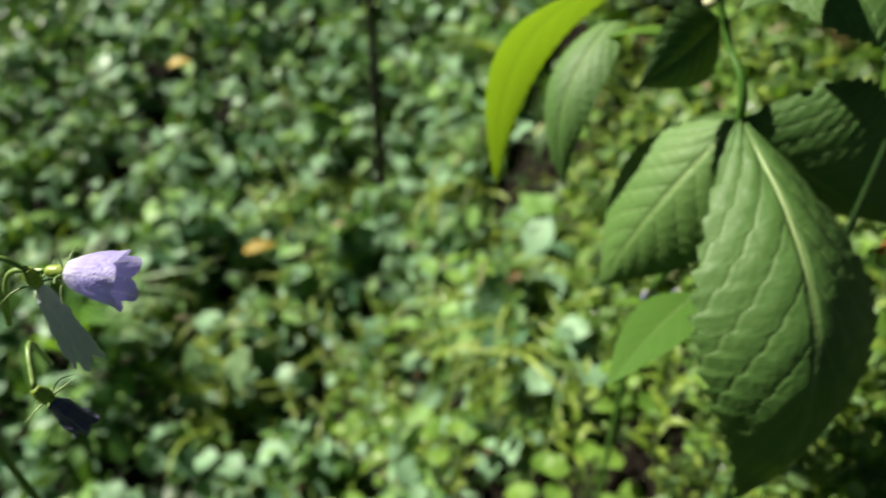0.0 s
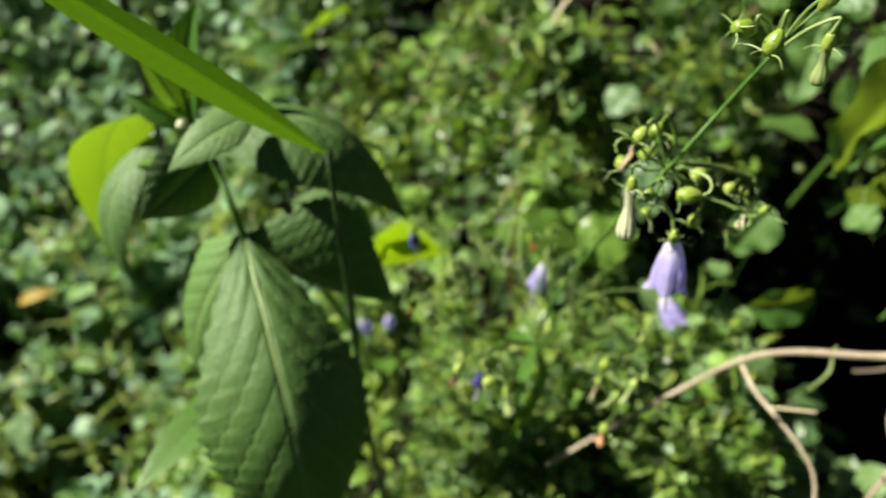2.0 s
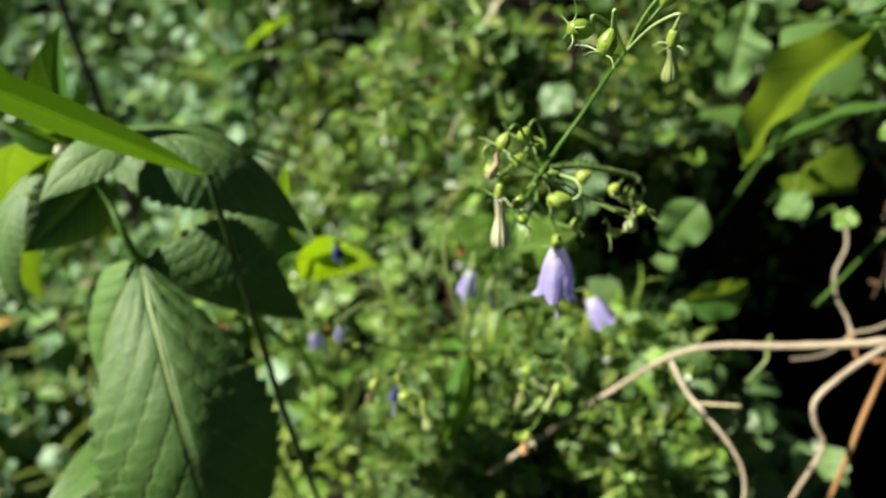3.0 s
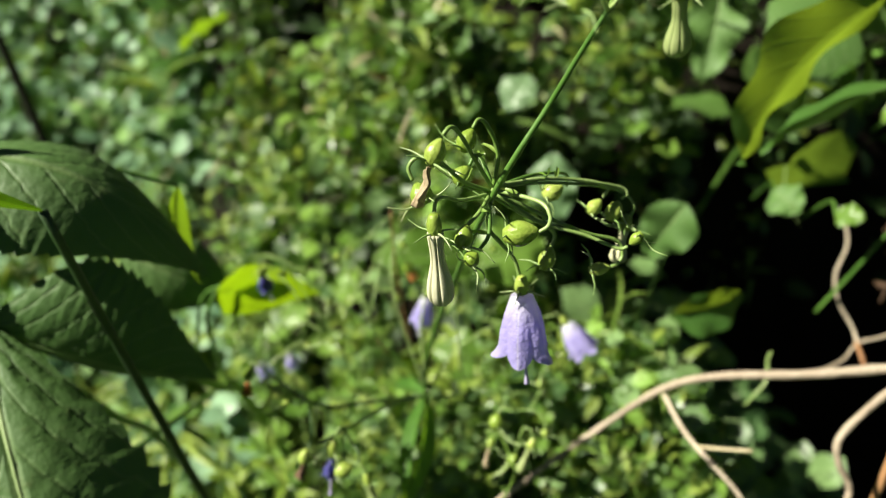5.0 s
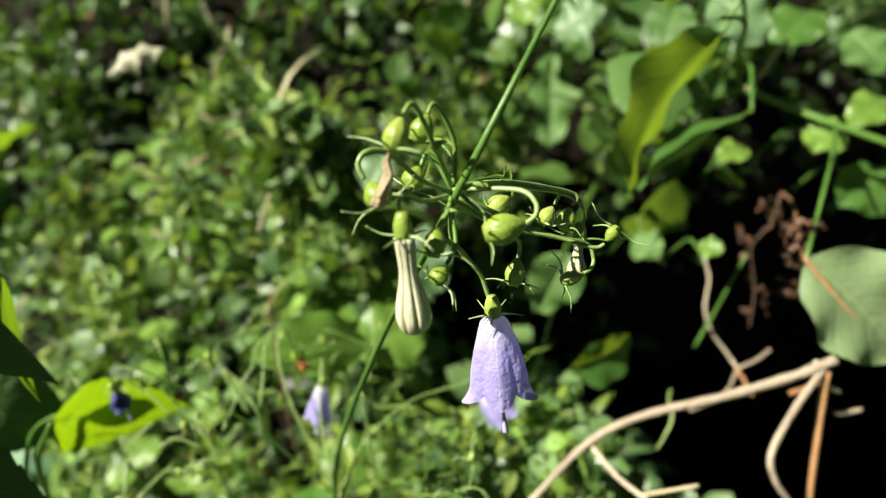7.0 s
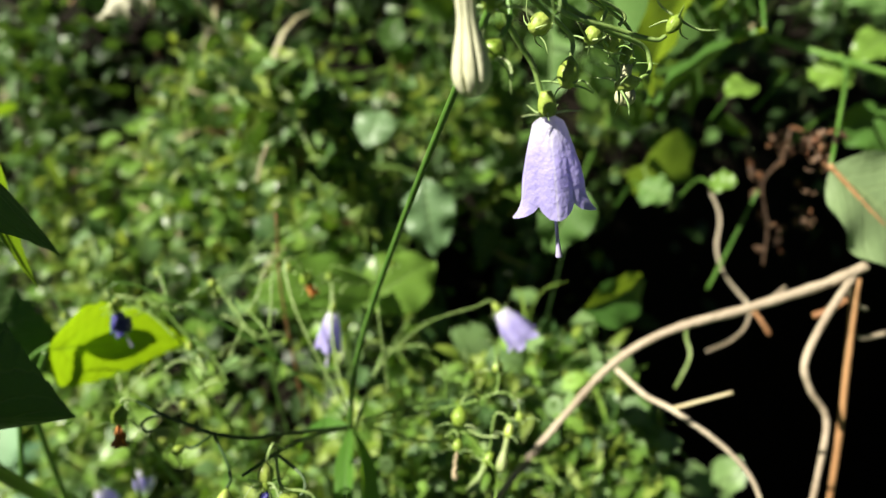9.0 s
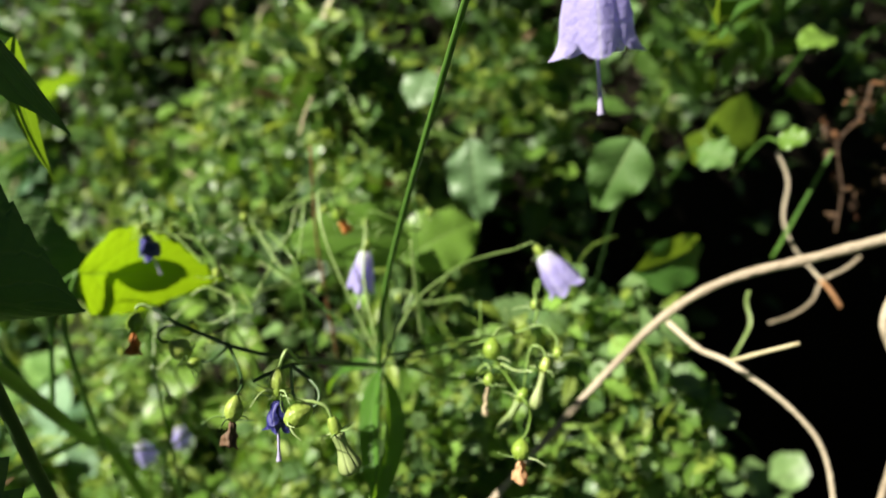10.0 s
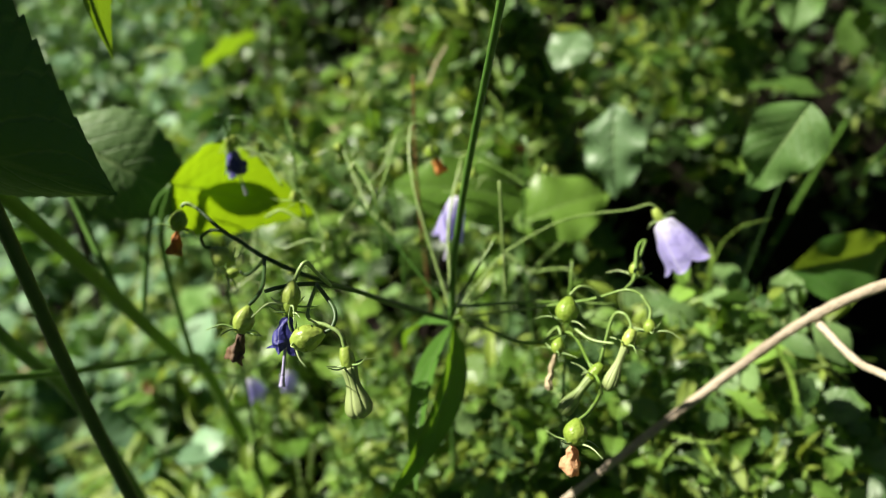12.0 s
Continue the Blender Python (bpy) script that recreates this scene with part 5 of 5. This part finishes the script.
def leaf_shoots():
    face = (-0.25, -0.50, 0.80)
    leaf_shoot((0.344, 0.317, 0.660), (1, 0.1, 0.1), face, 0.052, 0.040, M_HERB, "broad pale green leaf on a thin stalk")
    leaf_shoot((0.290, 0.312, 0.682), (-1, 0.1, 0.25), face, 0.066, 0.036, M_HERB, "long pale green leaf on a thin stalk")
    leaf_shoot((0.400, 0.367, 0.661), (-0.1, -0.4, -1), (-0.6, -0.6, 0.5), 0.052, 0.036, M_GREYLEAF, "crinkled grey-green leaf on a thin stalk", quilt=0.05, waves=0.10)
    leaf_shoot((0.400, 0.435, 0.701), (-0.6, -0.4, -0.5), (-0.5, -0.5, 0.7), 0.032, 0.030, M_GREYLEAF, "small pale leaf on a thin stalk")
    leaf_shoot((0.414, 0.262, 0.703), (-0.35, 0.15, -0.92), (-0.42, -0.62, 0.62), 0.042, 0.030, M_BIGLEAF, "folded heart-shaped leaf hanging from its stalk", fold=0.45, peak=0.28, point=1.0, waves=0.08)
    leaf_shoot((0.435, 0.238, 0.659), (1, -0.1, 0.12), (0.5, -0.75, 0.3), 0.044, 0.030, M_VINE, "dim leaf at the edge of the hollow", fold=0.6)
    leaf_shoot((0.323, 0.357, 0.514), (0.8, -0.5, -0.1), face, 0.056, 0.044, M_HERB, "broad leaf low in the growth")
    leaf_shoot((0.361, 0.227, 0.613), (0.1, -0.4, -1), (-0.5, -0.7, 0.5), 0.034, 0.026, M_HERB, "broad leaf beside the dry branch", fold=0.4)
    leaf_shoot((0.269, 0.478, 0.795), (-0.9, 0.1, -0.3), (-0.2, -0.3, 0.9), 0.036, 0.018, M_DRYLEAF, "bleached curled leaf on a thin stalk", arch=0.2, curl=0.9, waves=0.25)
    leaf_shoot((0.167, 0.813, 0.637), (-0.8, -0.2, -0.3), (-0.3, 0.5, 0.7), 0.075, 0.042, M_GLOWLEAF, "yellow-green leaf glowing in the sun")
    leaf_shoot((-0.545, 0.735, 0.026), (-0.1, 0.3, 1), (-0.4, -0.7, 0.6), 0.095, 0.058, M_GREYLEAF, "grey-green leaf standing up from the floor")
    leaf_shoot((-0.470, 0.730, 0.010), (0.5, 0.4, 0.8), (-0.3, -0.6, 0.8), 0.105, 0.060, M_GREYLEAF, "grey-green leaf leaning out of the floor")
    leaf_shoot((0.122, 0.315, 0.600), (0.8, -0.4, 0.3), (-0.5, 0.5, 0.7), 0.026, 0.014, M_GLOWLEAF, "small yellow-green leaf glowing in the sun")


# ---- bits that stand out of the growth ----
def straw(name, label, ctrl, r, material=None, category="straw"):
    root = thing(name, ctrl[0], label, category)
    stalk("stalk", ctrl, r, r * 0.7, material or M_STRAW, root, "", 7, 6, 0.05)


def loose_things():
    straw("dark_stick", "thin dark upright stick in the leaves", [(-0.318, 1.412, -0.22), (-0.285, 1.42, 0.12), (-0.262, 1.424, 0.33), (-0.245, 1.428, 0.52), (-0.22, 1.435, 0.85)], 0.0125, M_POLE, "stick")
    straw("dry_straw", "short pale straw on the bank", [(0.2586, 0.7016, 0.5768), (0.2735, 0.6690, 0.5650), (0.2888, 0.6356, 0.5498)], 0.0022)
    straw("dry_straw", "pale bent straw on the bank", [(0.2995, 0.4001, 0.7051), (0.3065, 0.4065, 0.7145), (0.3148, 0.4128, 0.7217)], 0.0010)
    straw("dry_straw", "pale straw standing among bells", [(0.281, 0.222, 0.690), (0.2805, 0.2225, 0.710), (0.280, 0.223, 0.733)], 0.0006, M_PEDICEL)
    straw("dry_straw", "pale forked straw among bells", [(0.245, 0.246, 0.700), (0.245, 0.244, 0.724), (0.242, 0.266, 0.728)], 0.0005, M_PEDICEL)
    straw("dry_straw", "pale bent straw among bells", [(0.2452, 0.2445, 0.723), (0.252, 0.256, 0.728), (0.258, 0.266, 0.735), (0.266, 0.272, 0.738)], 0.0005, M_PEDICEL)
    straw("dry_straw", "pale slanting straw below the bells", [(0.2573, 0.2049, 0.7000), (0.2665, 0.2105, 0.7100), (0.2759, 0.2151, 0.7190)], 0.0006, M_PEDICEL)
    straw("dry_straw", "pale level straw below the bells", [(0.2585, 0.2018, 0.7073), (0.2810, 0.1965, 0.7068), (0.3030, 0.1904, 0.7046)], 0.0005, M_PEDICEL)
    straw("dry_straw", "pale upright straw below the bells", [(0.2827, 0.1800, 0.6600), (0.2890, 0.1925, 0.6900), (0.2943, 0.2017, 0.7148)], 0.0005, M_PEDICEL)
    straw("brown_stalk", "thin brown upright stalk", [(0.270, 0.300, 0.62), (0.268, 0.293, 0.700), (0.268, 0.280, 0.750)], 0.0007, M_TWIGRED, "stalk")
    straw("dry_straw", "pale straw on the ground", [(-0.548, 0.900, -0.045), (-0.536, 0.862, -0.060), (-0.524, 0.829, -0.075)], 0.009)
    for at, w, name in (((-0.501, 1.023, 0.05), 0.045, "orange"), ((-0.985, 1.860, 0.12), 0.06, "yellow")):
        bm = bmesh.new()
        add_leaf(bm, (at[0] - 0.04, at[1], at[2]), (at[0] + 0.04, at[1] + 0.01, at[2] + 0.01), (0, -0.3, 1), w * 0.7, arch=0.1, fold=0.3, nu=16, nv=4)
        tagged(new("fallen_leaf", mesh_of(bm, "fallen_leaf", M_YELLOWLEAF)), name + " fallen leaf lying on the ground cover", "leaf")


def grass_tuft(at, reach):
    """A loose tuft of broad yellow-green grass leaning over the cover."""
    r = random.Random(77)
    base = Vector(at)
    root = thing("grass_tuft", base, "loose tuft of yellow-green grass leaning over the cover", "grass tuft")
    for i in range(22):
        a = r.gauss(-0.15, 0.55)
        l = reach * r.uniform(0.6, 1.1)
        foot = base + Vector((r.gauss(0, 0.02), r.gauss(0, 0.02), 0))
        tip = foot + Vector((l * math.cos(a) * 0.85, l * math.sin(a), l * r.uniform(0.20, 0.62)))
        leaf("blade", root, M_BLADE, foot, tip, (-0.2, 0, 1), 0.014 * r.uniform(0.7, 1.3), "", arch=0.16, fold=0.4, peak=0.3, point=0.9, nu=14, nv=2)


# ---- small herbs, each its own plant ----
def paired_herb():
    root = thing("small_herb", (0, 0, 0), "small green herb with paired oval leaves", "herb", "small herbs on the bank")
    stalk("stem", [(0, 0, 0), (0.004, 0.002, 0.05), (0.001, -0.003, 0.10), (0.003, 0.0, 0.135)], 0.0012, 0.0006, M_STEM, root, "", 5, 4)
    for i in range(5):
        z, l = 0.035 + 0.024 * i, 0.030 - 0.0035 * i
        for s in (0, math.pi):
            a = i * math.pi / 2 + s + 0.3
            d = Vector((math.cos(a), math.sin(a), 0))
            leaf("leaf", root, M_HERB, d * 0.004 + Vector((0, 0, z)), d * l + Vector((0, 0, z + 0.004)), (0, 0, 1), l * 0.55, "", arch=0.14, fold=0.3, teeth=5, tooth=0.06, waves=0.03, nu=12, nv=3)
    return root


def round_herb():
    root = thing("small_herb", (0, 0, 0), "small herb with round leaves on long stalks", "herb", "small herbs on the bank")
    for i in range(8):
        a = i * 2.4
        r, z = 0.012 + 0.004 * i, 0.095 - 0.007 * i
        d = Vector((math.cos(a), math.sin(a), 0))
        b = d * r + Vector((0, 0, z))
        stalk("leaf_stalk", [(0, 0, 0), d * r * 0.4 + Vector((0, 0, z * 0.7)), b], 0.0008, 0.0006, M_PEDICEL, root, "", 5, 4)
        leaf("leaf", root, M_HERB, b, b + d * 0.026 + Vector((0, 0, -0.003)), (d.x * 0.3, d.y * 0.3, 1), 0.026, "", arch=0.08, fold=0.2, peak=0.45, point=0.5, lobes=0.06, waves=0.04, nu=12, nv=3)
    return root


def narrow_herb():
    root = thing("small_herb", (0, 0, 0), "thin yellowish herb with narrow leaves up its stem", "herb", "small herbs on the bank")
    stalk("stem", [(0, 0, 0), (0.006, 0.0, 0.06), (0.004, 0.006, 0.12), (0.010, 0.004, 0.165)], 0.0010, 0.0005, M_PEDICEL, root, "", 5, 4)
    for i in range(11):
        z, a = 0.03 + 0.012 * i, i * 2.4
        d = Vector((math.cos(a), math.sin(a), 0))
        leaf("leaf", root, M_YOUNG, d * 0.002 + Vector((0.005, 0.002, z)), d * (0.028 - 0.001 * i) + Vector((0.005, 0.002, z + 0.010)), (0, 0, 1), 0.0075, "", arch=0.12, fold=0.4, nu=10, nv=2)
    return root


def old_stalk():
    """A spent ladybell stalk: curling pale flower stalks with a few small capsules."""
    root = thing("spent_ladybell_stalk", (0, 0, 0), "spent ladybell stalk with curling pale branches and capsules", "flowering plant", "spent ladybell stalks")
    stalk("stem", [(0, 0, -0.05), (0.002, 0.0, 0.05), (-0.002, 0.003, 0.10), (0.002, 0.0, 0.15)], 0.0007, 0.0004, M_STEM, root, "", 6, 5)
    r = random.Random(17)
    for lvl in (0.090, 0.130):
        for k in range(3):
            a = 2 * math.pi * (k + r.random() * 0.5) / 4 + lvl * 40
            d = Vector((math.cos(a), math.sin(a), 0))
            l = r.uniform(0.012, 0.022)
            top = Vector((0, 0, lvl))
            pts = [top, top + d * l * 0.6 + Vector((0, 0, l * 0.30)), top + d * l + Vector((0, 0, l * 0.42)), top + d * l * 1.15 + Vector((0, 0, l * 0.25))]
            stalk("flower_branch", pts, 0.0005, 0.0004, M_PEDICEL, root, "", 5, 5)
            if r.random() < 0.6:
                capsule(root, pts[-1] + Vector((0, 0, -0.0022)), (0, 0, -1), 0.0045, 0.0017, int(lvl * 1000) + k, M_WITHER if r.random() < 0.25 else None)
    return root


def plant_out():
    """Sets the small herbs over the near slope."""
    r = random.Random(23)
    kinds = (paired_herb, round_herb, narrow_herb)
    spots = []
    while len(spots) < 84:
        x, y = r.uniform(-0.35, 0.62), r.uniform(0.24, 0.80)
        if not on_bank(max(x, 0), y) or pit(x, y) > 0.05 or (x > 0.15 and y < 0.30 and x < 0.34):
            continue
        if all((x - a) ** 2 + (y - b) ** 2 > 0.038 ** 2 for a, b in spots):
            spots.append((x, y))
    for k, make in enumerate(kinds):
        first = make()
        mine = spots[k::3]
        for i, (x, y) in enumerate(mine):
            m = pose(x, y, rise(x, y) - 0.075 + r.uniform(-0.01, 0.02), r.gauss(0, 9), r.gauss(0, 9), r.uniform(0, 360))
            if i == 0:
                first.matrix_basis = m
            else:
                copy_thing(first, m)
    first = old_stalk()
    for i, (x, y, z, turn) in enumerate(((0.232, 0.285, 0.590, 20), (0.205, 0.310, 0.575, 130), (0.262, 0.305, 0.580, 250), (0.310, 0.265, 0.570, 70), (0.175, 0.265, 0.560, 310))):
        m = pose(x, y, z, r.gauss(0, 6), r.gauss(0, 6), turn)
        if i == 0:
            first.matrix_basis = m
        else:
            copy_thing(first, m)


M_CANOPY = leaf_material("vine_canopy_leaf", (0.035, 0.10, 0.02), (0.11, 0.21, 0.045), (0.28, 0.44, 0.04), 0.38, 0.35, 5.0, 0.45)


def canopy():
    """The vine's upper growth above the hollow: broad leaves overlapping like tiles."""
    r = random.Random(31)
    spots = []
    for _ in range(1500):
        x, y = r.uniform(0.50, 1.15), r.uniform(0.30, 0.95)
        if noise.noise(Vector((x * 9, y * 9, 60))) < -0.12:
            continue
        z = 0.70 + 0.22 * smooth((x - 0.45) / 0.4) + 0.10 * smooth((y - 0.3) / 0.5) + r.gauss(0, 0.05)
        spots.append(((x, y, z), r.uniform(0, 2 * math.pi), r.gauss(0.0, 0.6), r.gauss(0, 0.6), 0.026 * math.exp(r.gauss(0, 0.35))))
    scatter("vine_leaves", "round", M_CANOPY, spots, "broad overlapping vine leaves above the hollow", "vine leaves")


canopy()
plant_out()
broad_herb()
broad_grass()
ladybell()
pale_ladybell()
far_ladybell((0.159, 0.407, 0.520))
dry_branch()
shade_vine()
leaf_shoots()
loose_things()
grass_tuft((-0.90, 0.84, -0.06), 0.42)
